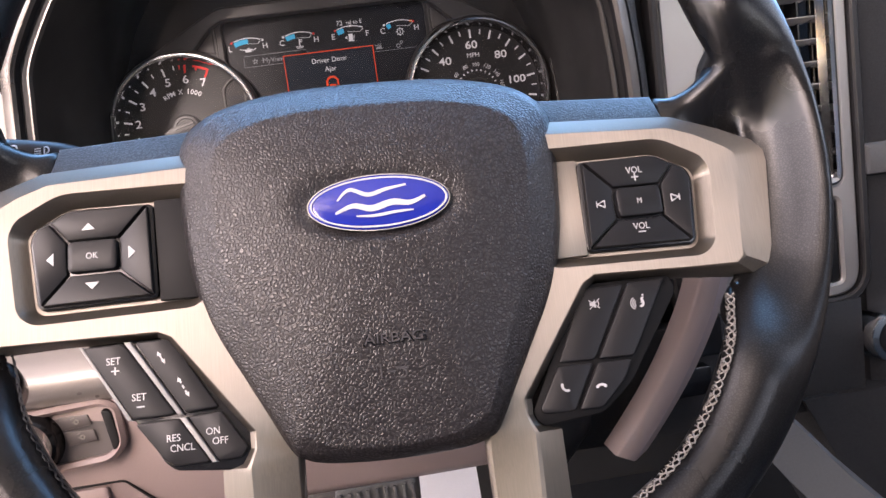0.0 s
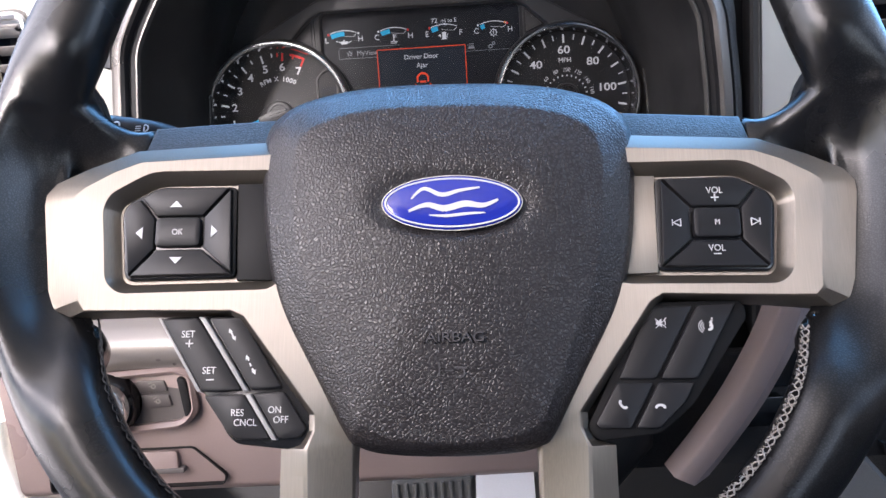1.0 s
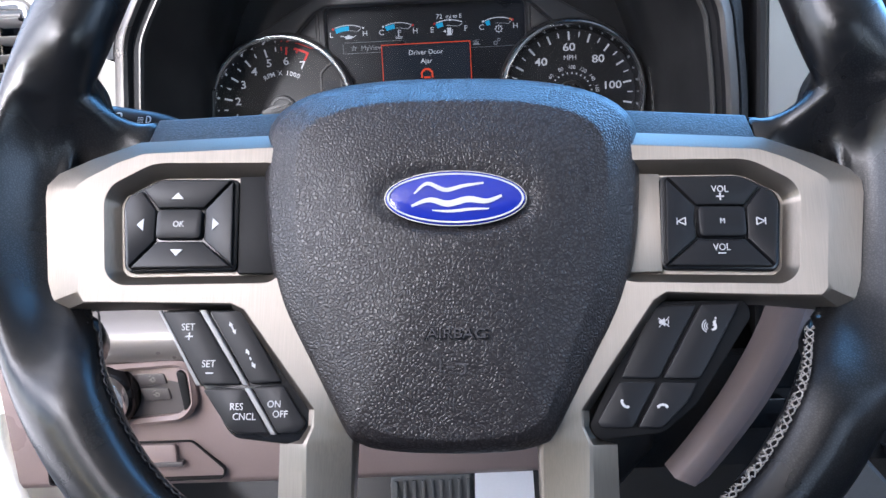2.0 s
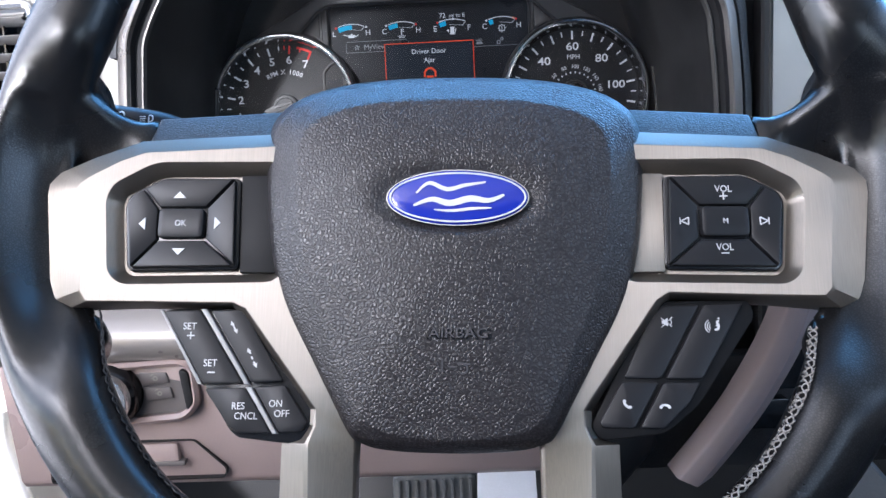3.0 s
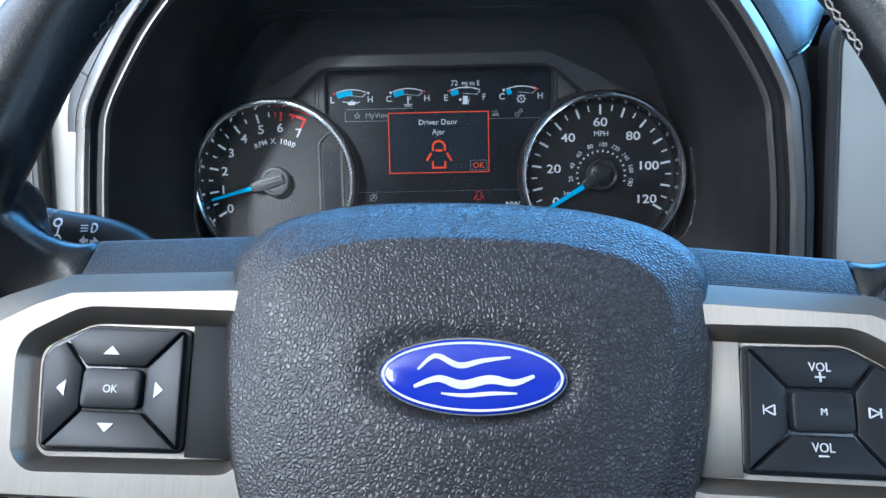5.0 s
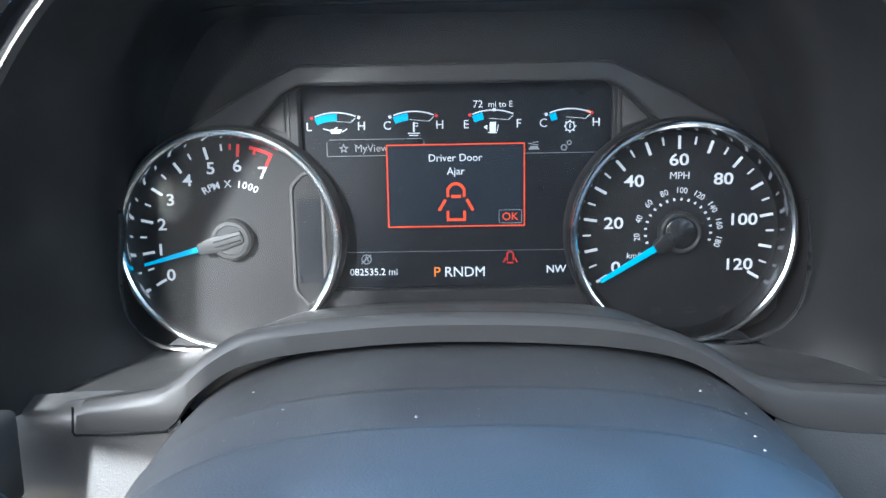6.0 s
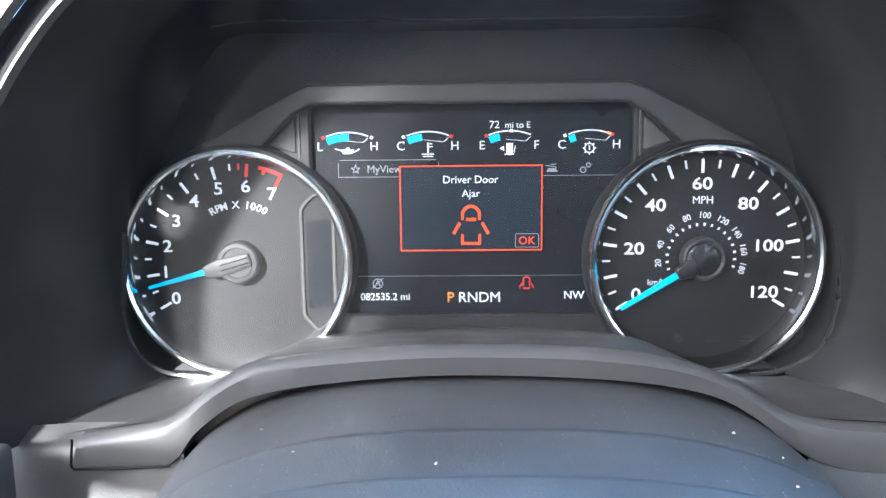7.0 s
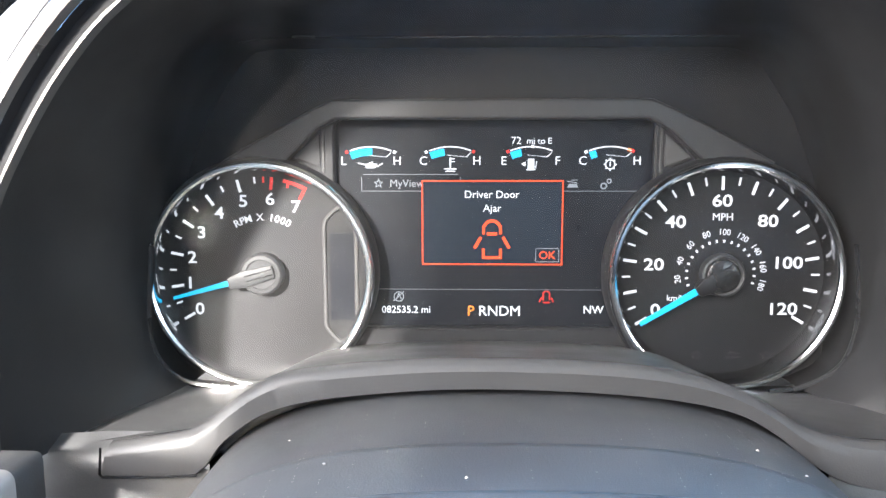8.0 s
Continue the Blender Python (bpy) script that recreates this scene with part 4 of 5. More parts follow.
# foot of the screen
lit("trip_text", letters("082535.2 mi", -42.6, -19.7, SZ, 3.6, wide=0.98), G_WHITE, "white distance reading")
lit("gear_text", letters("P", -9.4, -20.2, SZ, 5.2), G_AMBER)
lit("gear_text", letters("RNDM", 5.0, -20.2, SZ, 5.2), G_WHITE)
lit("compass_text", letters("NW", 52.6, -19.4, SZ, 4.0, bold=0.02), G_WHITE)
lit("stop_start_mark", join(arc_band(-46.2, -13.0, 2.2, 2.6, 0, 360, SZ, steps=20), bar(-49, -15.4, -43.6, -10.4, 0.4, SZ), bar(-47.4, -14.4, -46.2, -11.2, 0.4, SZ), bar(-46.2, -11.2, -45, -14.4, 0.4, SZ)), G_DIM)
lit("door_mark", join(arc_band(28.6, -11.8, 1.5, 2.1, 20, 160, SZ), bar(27.0, -14.6, 27.0, -11, 0.6, SZ), bar(30.2, -14.6, 30.2, -11, 0.6, SZ), bar(27, -15.8, 30.2, -15.8, 0.7, SZ), bar(26.2, -13.2, 25.0, -15.6, 0.6, SZ), bar(31.0, -13.2, 32.2, -15.6, 0.6, SZ)), G_RED)


def polar(cx, r, deg):
    return cx + r * math.cos(radians(deg)), r * math.sin(radians(deg))


def tick(cx, deg, r0, r1, w, z=0.25):
    x0, y0 = polar(cx, r0, deg)
    x1, y1 = polar(cx, r1, deg)
    return bar(x0, y0, x1, y1, w, z, 0.25)


def dial(name, cx, label, face_pts):
    e = new(name)
    e.parent = cluster
    tagged(e, label)
    part("face", slab(face_pts, -3.5, 0.2), M_DIAL, e, "flat black dial face")
    # the rev counter's rings are brighter metal, the speedometer's inner ring is darker
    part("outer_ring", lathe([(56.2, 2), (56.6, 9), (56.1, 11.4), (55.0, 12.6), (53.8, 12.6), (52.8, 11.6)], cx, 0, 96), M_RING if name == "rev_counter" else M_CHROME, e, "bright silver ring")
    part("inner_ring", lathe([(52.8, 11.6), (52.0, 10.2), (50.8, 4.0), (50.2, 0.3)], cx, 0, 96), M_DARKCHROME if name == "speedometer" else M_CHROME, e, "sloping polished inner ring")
    part("collar", lathe([(57.4, -8), (58.2, 6), (56.7, 9.2)], cx, 0, 72), M_FRAME, e, "charcoal collar")
    return e


# rev counter, cut away on its inner side to clear the screen's edge
full = [(-DX + 50.4 * math.cos(2 * math.pi * i / 72), 50.4 * math.sin(2 * math.pi * i / 72)) for i in range(72)]
tach = dial("rev_counter", -DX, "rev counter with white figures and a red zone", full)
part("ticks", join(*[tick(-DX, 210 - 21 * k, 41.8, 48.0, 1.35) for k in range(6)]), G_NUM, tach, smooth=0, kind="stuff")
part("half_ticks", join(*[tick(-DX, 210 - 21 * (k + 0.5), 44.8, 48.0, 0.9) for k in range(6)]), G_NUM, tach, smooth=0, kind="stuff")
part("red_zone", join(tick(-DX, 84, 41.8, 48.0, 1.4), tick(-DX, 63, 41.0, 48.0, 1.4), arc_band(-DX, 0, 46.4, 48.0, 77, 63, 0.25), tick(-DX, 73.5, 44.4, 46.6, 1.2), tick(-DX, 89, 45.0, 48, 0.9)), G_RED, tach, "red warning zone", smooth=0)
for k in range(8):
    x, y = polar(-DX, 37.2 + (1.2 if k < 2 else 0), 210 - 21 * k + (-1 if k < 2 else 0))
    part("figure", letters(str(k), x, y, 0.35, 5.9, bold=0.10, wide=1.14), G_NUM, tach, smooth=0)
for i, ch in enumerate("RPM X 1000"):
    if ch != " ":
        a = 117.5 - 6.0 * i - (0.5 if i > 3 else 0)
        x, y = polar(-DX, 28.0, a)
        part("small_letter", letters(ch, x, y, 0.35, 3.6, turn=a - 90, bold=0.04), G_NUM, tach, smooth=0)
WIN = [(-83.6, 26.5), (-76, 34), (-66, 30), (-66, -33), (-73.5, -39), (-83.6, -28)]
part("side_window", ring_slab(rounded(WIN, 3), [inset(rounded(WIN, 3), 1.8)], 0.2, 1.6, 0.4), M_LIP, tach, "grey frame of a cut-out")
part("side_panel", slab([(-80, 20), (-66, 20), (-66, -24), (-80, -24)], 0.2, 0.6), M_SCREEN, tach)


def needle(parent, cx, deg, r0, r1, w0, w1, z, mat):
    x0, y0 = polar(cx, r0, deg)
    x1, y1 = polar(cx, r1, deg)
    d = Vector((x1 - x0, y1 - y0)).normalized()
    s = Vector((-d.y, d.x))
    a, b = Vector((x0, y0)), Vector((x1, y1))
    return part("needle", slab([a - s * w0, b - s * w1, b + s * w1, a + s * w0], z, z + 1.2, 0.2), mat, parent, "glowing cyan needle")


needle(tach, -DX, 195.4, 14, 46.5, 1.5, 0.7, 5.0, G_CYAN)
cap = part("needle_cap", lathe([(10.4, 0.2), (10.4, 6.5), (9.4, 7.6), (7.6, 7.8), (7.2, 7.2), (0.1, 7.2)], -DX, 0, 40), M_GREY, tach, "round grey needle cap")
ux, uy = math.cos(radians(195.4)), math.sin(radians(195.4))
part("needle_arm", slab(rounded([(-DX + ux * a - uy * b, ux * b + uy * a) for a, b in ((-6.8, -3.2), (9, -4.2), (17, -2.6), (17, 2.6), (9, 4.2), (-6.8, 3.2))], 1.2), 4.5, 8.6, 0.6), M_GREY, cap, "ribbed grey arm")
part("needle_slot", join(bar(-DX + ux * 8 - uy * 1.3, ux * 1.3 + uy * 8, -DX - ux * 6 - uy * 1.3, ux * 1.3 - uy * 6, 0.5, 8.5, 0.25), bar(-DX + ux * 8 + uy * 1.3, -ux * 1.3 + uy * 8, -DX - ux * 6 + uy * 1.3, -ux * 1.3 - uy * 6, 0.5, 8.5, 0.25)), M_GLOSS, cap)

# speedometer
speedo = dial("speedometer", DX, "speedometer with white figures and a kilometre scale", [(DX + 50.4 * math.cos(2 * math.pi * i / 72), 50.4 * math.sin(2 * math.pi * i / 72)) for i in range(72)])
part("ticks", join(*[tick(DX, 212 - 20.2 * k, 41.6, 48.2, 1.4) for k in range(13)]), G_NUM, speedo, smooth=0, kind="stuff")
part("half_ticks", join(*[tick(DX, 212 - 20.2 * (k + 0.5), 44.2, 48.2, 0.9) for k in range(12)]), G_NUM, speedo, smooth=0, kind="stuff")
for k, r in enumerate((36.0, 33.0, 34.6, 36.4, 34.4, 33.8, 36.2)):
    x, y = polar(DX, r, 212 - 40.4 * k + (-2 if k == 0 else 2 if k == 6 else 0))
    part("figure", letters(str(20 * k), x, y, 0.35, 5.8, bold=0.10, wide=1.22), G_NUM, speedo, smooth=0)
part("small_letter", letters("MPH", DX, 28.4, 0.35, 3.6), G_NUM, speedo, smooth=0)
for k in range(9):
    a = 187 - 25.3 * k
    x, y = polar(DX, 21.0, a)
    part("small_figure", letters(str(20 * (k + 1)), x, y, 0.35, 3.0, turn=a - 90, wide=0.95), G_NUM, speedo, smooth=0)
part("small_ticks", join(*[tick(DX, 199.6 - 12.65 * k, 15.8, 17.2, 1.0) for k in range(18)]), G_NUM, speedo, smooth=0, kind="stuff")
part("small_letter", letters("km/h", DX - 21.5, -12.0, 0.35, 3.0), G_NUM, speedo, smooth=0)
needle(speedo, DX, 211.4, 12, 46.5, 1.7, 1.0, 5.0, G_CYAN)
cap = part("needle_cap", lathe([(8.0, 0.2), (8.0, 6.6), (7.2, 7.0), (0.1, 7.2)], DX, 0, 40), M_GLOSS, speedo, "glossy black needle cap")
part("cap_ring", lathe([(10.6, 0.4), (10.4, 6.0), (9.4, 6.8), (8.3, 6.2), (8.1, 4.0)], DX, 0, 40), M_GREY, speedo, "silver cap ring")
ux, uy = math.cos(radians(211.4)), math.sin(radians(211.4))
part("needle_arm", slab(rounded([(DX + ux * a - uy * b, ux * b + uy * a) for a, b in ((-7, -3.0), (9, -4.2), (15, -2.6), (15, 2.6), (9, 4.2), (-7, 3.0))], 1.2), 4.5, 8.2, 0.6), M_GLOSS, cap, "black arm")
for x, w in ((101, 5), (117, 8), (134, 8)):
    part("unlit_mark", join(bar(x, -42, x + w, -42, 0.3, 0.25), bar(x, -40, x + w, -40, 0.3, 0.25), arc_band(x + w / 2, -41, 1.6, 2.0, 0, 360, 0.25)), M_FRAME, speedo)

# ---- hood, trim ring and dash ----
TRIM = [(0, 152), (55, 149), (104, 142), (136, 121), (157, 99), (175, 72), (188.5, 45), (192, 22), (194.5, -8), (195, -32), (195, -56)]
TRIM_TOP = [(-x - 0.8, y) for x, y in TRIM[:0:-1]] + [(x + 5.5 * min(1, x / 100), y) for x, y in TRIM]
OPEN = curve_through(TRIM_TOP, 6)          # open line, left foot over the top to the right foot


def offset_line(pts, d):
    """An open line moved to its right-hand side by d (inwards here)."""
    out = []
    for i, p in enumerate(pts):
        a, b = pts[max(0, i - 1)], pts[min(len(pts) - 1, i + 1)]
        t = (b - a).normalized()
        out.append(p + Vector((t.y, -t.x)) * d)
    return out


dash = thing("dashboard", "dark truck dashboard with silver trim plates and stitched leather brow", "dashboard")
prof = [(13.5, 118), (9.6, 126.5), (8.2, 129.4), (7.2, 129.6), (1.4, 125.2), (0.2, 123), (-0.5, 112)]
part("hood_trim", lofted([[(q.x, q.y, z) for q in offset_line(OPEN, d)] for d, z in prof[1:]], closed=False), M_TRIM, dash, "satin silver trim round the dial hood")
part("trim_groove", lofted([[(q.x, q.y, z) for q in offset_line(OPEN, d)] for d, z in ((9.5, 126), (10.2, 121.5), (14.2, 120.5), (15.6, 123))], closed=False), M_FRAME, dash, "black groove inside the trim")
part("trim_line", lofted([[(q.x, q.y, z) for q in offset_line(OPEN, d)] for d, z in ((15.3, 121.5), (15.7, 124), (16.7, 124), (17.4, 120))], closed=False), M_LINE, dash, "thin satin line")

for s in (-1, 1):
    corner = [(x, y) for x, y in LENS if s * x > 120 and y < 20]
    corner = sorted(corner, key=lambda p: (math.atan2(p[1] - 10, s * p[0] - 120)))
    part("window_edge", sweep(curve_through([(x, y, 16) for x, y in corner], 5), 1.5, 8), M_GLOSS, cluster, "dark seam round the dial window")

# tunnel of the hood from the trim to the cluster's window
lens_line = [Vector(p) for p in LENS[1:-1]]


def resample(pts, n):
    d = [0]
    for a, b in zip(pts, pts[1:]):
        d.append(d[-1] + (b - a).length)
    out, j = [], 0
    for i in range(n):
        t = d[-1] * i / (n - 1)
        while j < len(d) - 2 and d[j + 1] < t:
            j += 1
        f = (t - d[j]) / max(1e-9, d[j + 1] - d[j])
        out.append(pts[j].lerp(pts[j + 1], min(1, max(0, f))))
    return out


mouth = resample(offset_line(OPEN, 17.2), 81)
deep = resample(lens_line, 81)


def tunnel(a, b, t):
    return (*(a.lerp(b, t ** 0.9)), 108 + (14 - 108) * t)


def pane_edge(a, b):
    """Where the leaning window meets the wall of the tunnel."""
    lo, hi = 0.0, 1.0
    for _ in range(30):
        mid = (lo + hi) / 2
        x, y, z = tunnel(a, b, mid)
        lo, hi = (mid, hi) if z > 14.5 + (y + 55) * 0.25 else (lo, mid)
    return tunnel(a, b, lo)


pane_bm = bmesh.new()
pane_bm.faces.new([pane_bm.verts.new(pane_edge(a, b)) for a, b in zip(mouth, deep)])
pane = part("dial_window", pane_bm, M_PANE, cluster, "clear plastic window leaning over the dials", smooth=0)
pane.visible_shadow = False
loops = [[(q.x, q.y, 120.5) for q in mouth], [(q.x, q.y, 108) for q in mouth]]
for k in range(1, 8):
    t = k / 7
    loops.append([tunnel(a, b, t) for a, b in zip(mouth, deep)])
loops.append([(*b, 6) for b in deep])
loops.append([(*(b * 0.985), -9) for b in deep])
part("hood", lofted(loops, closed=False), M_HOOD, dash, "matt black dial hood")
part("hood_edge", sweep([(-118, 111.0, 15), (-100, 113.6, 15.5), (-60, 112.8, 16), (0, 113.0, 15), (112, 113.0, 15)], 1.0, 6), M_FRAME, dash, "ridge at the top of the dial window")
part("hood_clip", slab(rect(-92, 112.2, -82, 115.0), 16, 19, 0.4), M_LIP, dash, "small ribbed clip")

# floor of the hood and its raised lip over the column
BACK = [(-176, -53), (-156, -54.5), (-133, -55.2), (-112, -52.5), (-96, -44), (-78, -37), (-45, -33.5), (0, -32.5), (45, -33.5), (78, -37), (96, -45), (112, -53.5), (139, -55.5), (158, -54.5), (182, -50)]
LIP = [(-176, -55), (-152, -51), (-128, -47.5), (-113, -43.5), (-95, -29.5), (-77, -21.5), (-39, -17.4), (-2, -16.2), (44, -17.6), (75, -22.4), (97, -31), (114, -41.5), (130, -46), (150, -47.5), (186, -50)]
back_c = [Vector(p) for p in curve_through(BACK, 6)]
lip_c = [Vector(p) for p in curve_through(LIP, 6)]
part("hood_floor", lofted([[(p.x, p.y + dy, z) for p in line] for line, dy, z in ((back_c, -4, -9), (back_c, 0, 11))] + [[(*a.lerp(b, t), 11 + (97 - 11) * t) for a, b in zip(back_c, lip_c)] for t in (0.33, 0.66, 0.97)], closed=False), M_SHROUD, dash, "dusty grained hood floor")
lip_in = [p for p in lip_c if -151 < p.x < 200]
LIP_LOW = [(-151, -62), (-128, -61.5), (-113, -60.5), (-103, -48), (-81, -34.5), (-39, -28.4), (2, -26.8), (54, -29.2), (86, -34.6), (104, -44), (119, -56), (140, -64), (196, -68)]
lip_low = resample([Vector(p) for p in curve_through(LIP_LOW, 6)], 80)
lip_top = resample(lip_in, 80)
part("column_lip", lofted([[(p.x, p.y - 1.2, 95) for p in lip_top], [(p.x, p.y + 0.6, 98) for p in lip_top], [(p.x, p.y + 0.4, 101) for p in lip_top], [(p.x, p.y - 1.4, 103.4) for p in lip_top],
     [(*a.lerp(b, 0.3), 104.5) for a, b in zip(lip_top, lip_low)], [(*a.lerp(b, 0.96), 103.5) for a, b in zip(lip_top, lip_low)], [(p.x, p.y, 102) for p in lip_low], [(p.x, p.y + 0.5, 80) for p in lip_low]], closed=False), M_LIP, dash, "grey arched lip over the steering column")
part("lip_seam", sweep([(-151.6, -51.5, 101.5), (-151.8, -61.5, 103.0), (-150.5, -62.6, 103.4), (-128, -62.1, 103.6), (-114, -61.2, 103.6)], 0.55, 6), M_GLOSS, dash, "dark seam round the lip end")
FASCIA = ((-49, 90), (-53, 97), (-59, 100.5), (-66, 102), (-100, 110), (-134, 118))
part("lower_fascia", lofted([[(x, y - 0.06 * max(0, -150 - x), z) for x in (-300, -240, -190, -152, -116, -113 if y > -60 else -98)] for y, z in FASCIA], closed=False), M_SHROUD, dash, "dark fascia below the lip", smooth=60)
part("lower_fascia", lofted([[(x, y, z) for x in (127 if y > -60 else 112, 130, 150, 186, 230, 300)] for y, z in FASCIA], closed=False), M_SHROUD, dash, "dark fascia below the lip", smooth=60)
gap_line = [(-113, -58), (-103, -45), (-81, -31.5), (-39, -25.6), (2, -24), (54, -26.2), (86, -31.6), (104, -41), (119, -53), (128, -62)]
# black backing stands for the shade in the gap over the column
part("column_gap_shade", slab([(-113, -135)] + gap_line + [(128, -135)], 84, 92), M_GLOSS, dash, "black backing sheet drawn as the gap's shade")
bracket = rounded(rect(-200, -82, -161.5, -43.5), 5)
part("side_bracket", ring_slab(bracket, [inset(bracket, 2.0)], 140, 150, 0.8), M_SATIN, dash, "pale edge of a side bracket")
part("bracket_face", slab(inset(bracket, 1.8), 120, 147, 0.8), M_SHROUD, dash)
grille = rounded([(-226, 98), (-196, 112), (-190, 122), (-200, 138), (-232, 130)], 6)
part("speaker_edge", ring_slab(grille, [inset(grille, 2.5)], 78, 92, 1.0), M_SATIN, dash, "pale edge of a speaker grille")
part("speaker_grille", slab(inset(grille, 2.4), 78, 89, 0.5), M_MESH, dash, "fine dark speaker mesh")

# steering column cover
column = thing("steering_column_cover", "dark grey ridged plastic cover over the steering column", "column cover")


def column_loop(z):
    half, top = 126 - 16 * smooth(100, 260, z), -29.5 + 3.0 * smooth(95, 140, z)
    step = 3.4 * smooth(159, 163, z) + 3.6 * smooth(197, 201, z)
    top += 0.6 * math.sin(z * 0.02) - 0.0 * z
    top += step
    out = []
    for i in range(41):
        a = math.pi * i / 40
        c, s = math.cos(a), math.sin(a)
        x = -half * math.copysign(abs(c) ** 0.75, c)
        out.append((x + 6, -110 + (top + 110) * s ** 0.62, z))
    return out


part("upper_cover", lofted([column_loop(z) for z in (88, 96, 104, 114, 124, 134, 144, 152, 157, 159, 161, 163, 166, 176, 186, 194, 196, 198, 200, 203, 214, 226, 238, 248)] + [[(x * 0.8, y * 0.8 - 16, 254) for x, y, z in column_loop(248)]], closed=False), M_SHROUD, column, "ridged upper column cover", smooth=60)
part("lower_cover", lofted([[(-100 + 2, -108, z), (-84, -135, z), (0, -148, z), (84, -135, z), (102, -108, z)] for z in (110, 250)], closed=False), M_SHROUD, column, "lower column cover")

# turn signal stalk with white symbols
stalk = thing("turn_signal_stalk", "black turn signal stalk with white lamp and wiper symbols", "stalk", front(-98, -27, 225) @ Matrix.Scale(0.9, 4))
path = [(34, -40, -6), (6, -22, -2), (-12, -6, 2), (-26, 3, 4), (-48, 8.5, 6), (-85, 14.5, 6), (-120, 19, 2)]
lever = part("lever", sweep(curve_through(path, 6), lambda t: 8.5 + 3.5 * smooth(0.25, 0.6, t) - 1.5 * smooth(0.85, 1, t), 16, flat=0.8), M_BUTTON, stalk, smooth=60)
part("end_ring", sweep([(-56, 9.8, 6.1), (-57.4, 10.1, 6.1)], 12.2, 20, flat=0.84), M_GLOSS, stalk)
lever_tree = BVHTree.FromPolygons([v.co.copy() for v in lever.data.vertices], [p.vertices[:] for p in lever.data.polygons])


def on_lever(bm):
    """Lays flat strokes on the lever's round skin."""
    for v in bm.verts:
        v.co.x += 11
        hit = lever_tree.ray_cast(Vector((v.co.x * MM, v.co.y * MM, 0.1)), Vector((0, 0, -1)))[0]
        v.co.z = (hit.z / MM if hit else 12.0) + 0.15 + v.co.z
    return bm


marks = [slab(rounded(rect(-72, y, -66, y + 1.8), 0.5, 2), 0, 0.2) for y in (6.5, 10.4, 14.2, 17.6)]
part("wiper_mark", on_lever(join(*marks, arc_band(-62, 16.4, 1.2, 2.0, 0, 360, 0, 0.2), arc_band(-62, 9.4, 1.2, 2.0, 0, 360, 0, 0.2), bar(-62, 10.9, -61.2, 14.8, 0.6, 0, 0.2))), M_PRINT, stalk)
part("lamp_mark", on_lever(join(arc_band(-47, 13.6, 1.5, 2.1, -100, 100, 0, 0.2), bar(-47.4, 11.7, -47.4, 15.5, 0.6, 0, 0.2), *[bar(-52, y, -49, y, 0.5, 0, 0.2) for y in (12.4, 13.6, 14.8)],
    slab([(-52.4, 8.2), (-50.2, 10.4), (-50.2, 9.0), (-48.6, 9.0), (-48.6, 7.4), (-50.2, 7.4), (-50.2, 6.0)], 0, 0.2), slab([(-44, 7.6), (-46.2, 9.8), (-46.2, 8.4), (-47.8, 8.4), (-47.8, 6.8), (-46.2, 6.8), (-46.2, 5.4)], 0, 0.2))), M_PRINT, stalk)

# stitched brow that wraps the hood
brow = []
for d, z, lift in ((-0.4, 112, 0), (-4, 116, 0), (-14, 113, 0), (-34, 94, 1), (-60, 62, 2), (-90, 24, 2), (-120, -20, 0), (-128, -260, 0)):
    rows_d = zip(offset_line(OPEN, d), offset_line(OPEN, max(d, -9)), OPEN)
    brow.append([(*q.lerp(r, 1 - smooth(20, 80, o.y)), z) for q, r, o in rows_d if o.x > 0 or o.y > 30])
part("brow", lofted(brow, closed=False), M_STRIP, dash, "black stitched leather brow round the hood", smooth=60)
for s in (-1, 1):
    k = min(range(len(OPEN)), key=lambda i: abs(OPEN[i].y - 56) + (500 if s * OPEN[i].x < 0 else 0))
    cut = sum(1 for o in OPEN if o.x <= 0 and o.y <= 30)
    rows_at = [[Vector(row[k - cut + j]) for row in brow[1:7]] for j in (-1, 0, 1)]
    away = [resample([a.lerp(b, f) for a, b in zip(rows_at[1], rows_at[0 if s > 0 else 2])], 60) for f in (0.0, 0.16, 0.40)]
    part("brow_seam", sweep([p + Vector((0, 0.3, 0.2)) for p in away[0]], 0.55, 5), M_GLOSS, dash, "dark seam across the brow")
    for line in away[1:]:
        part("brow_stitching", join(*[sweep([line[i] + Vector((0, 0.5, 0.3)), line[i + 1] + Vector((0, 0.5, 0.3))], 0.45, 4) for i in range(2, 56, 2)]), M_DARKTHREAD, dash, "row of dark stitching", kind="stuff")
part("dash_top", lofted([[(x, y, z) for x in (-520, -300, -180, 0, 180, 400, 900, 1480)] for y, z in ((108, -18), (122, -22), (122, -120), (112, -420), (104, -880))], closed=False), M_DASH, dash, "dark grained dash top")


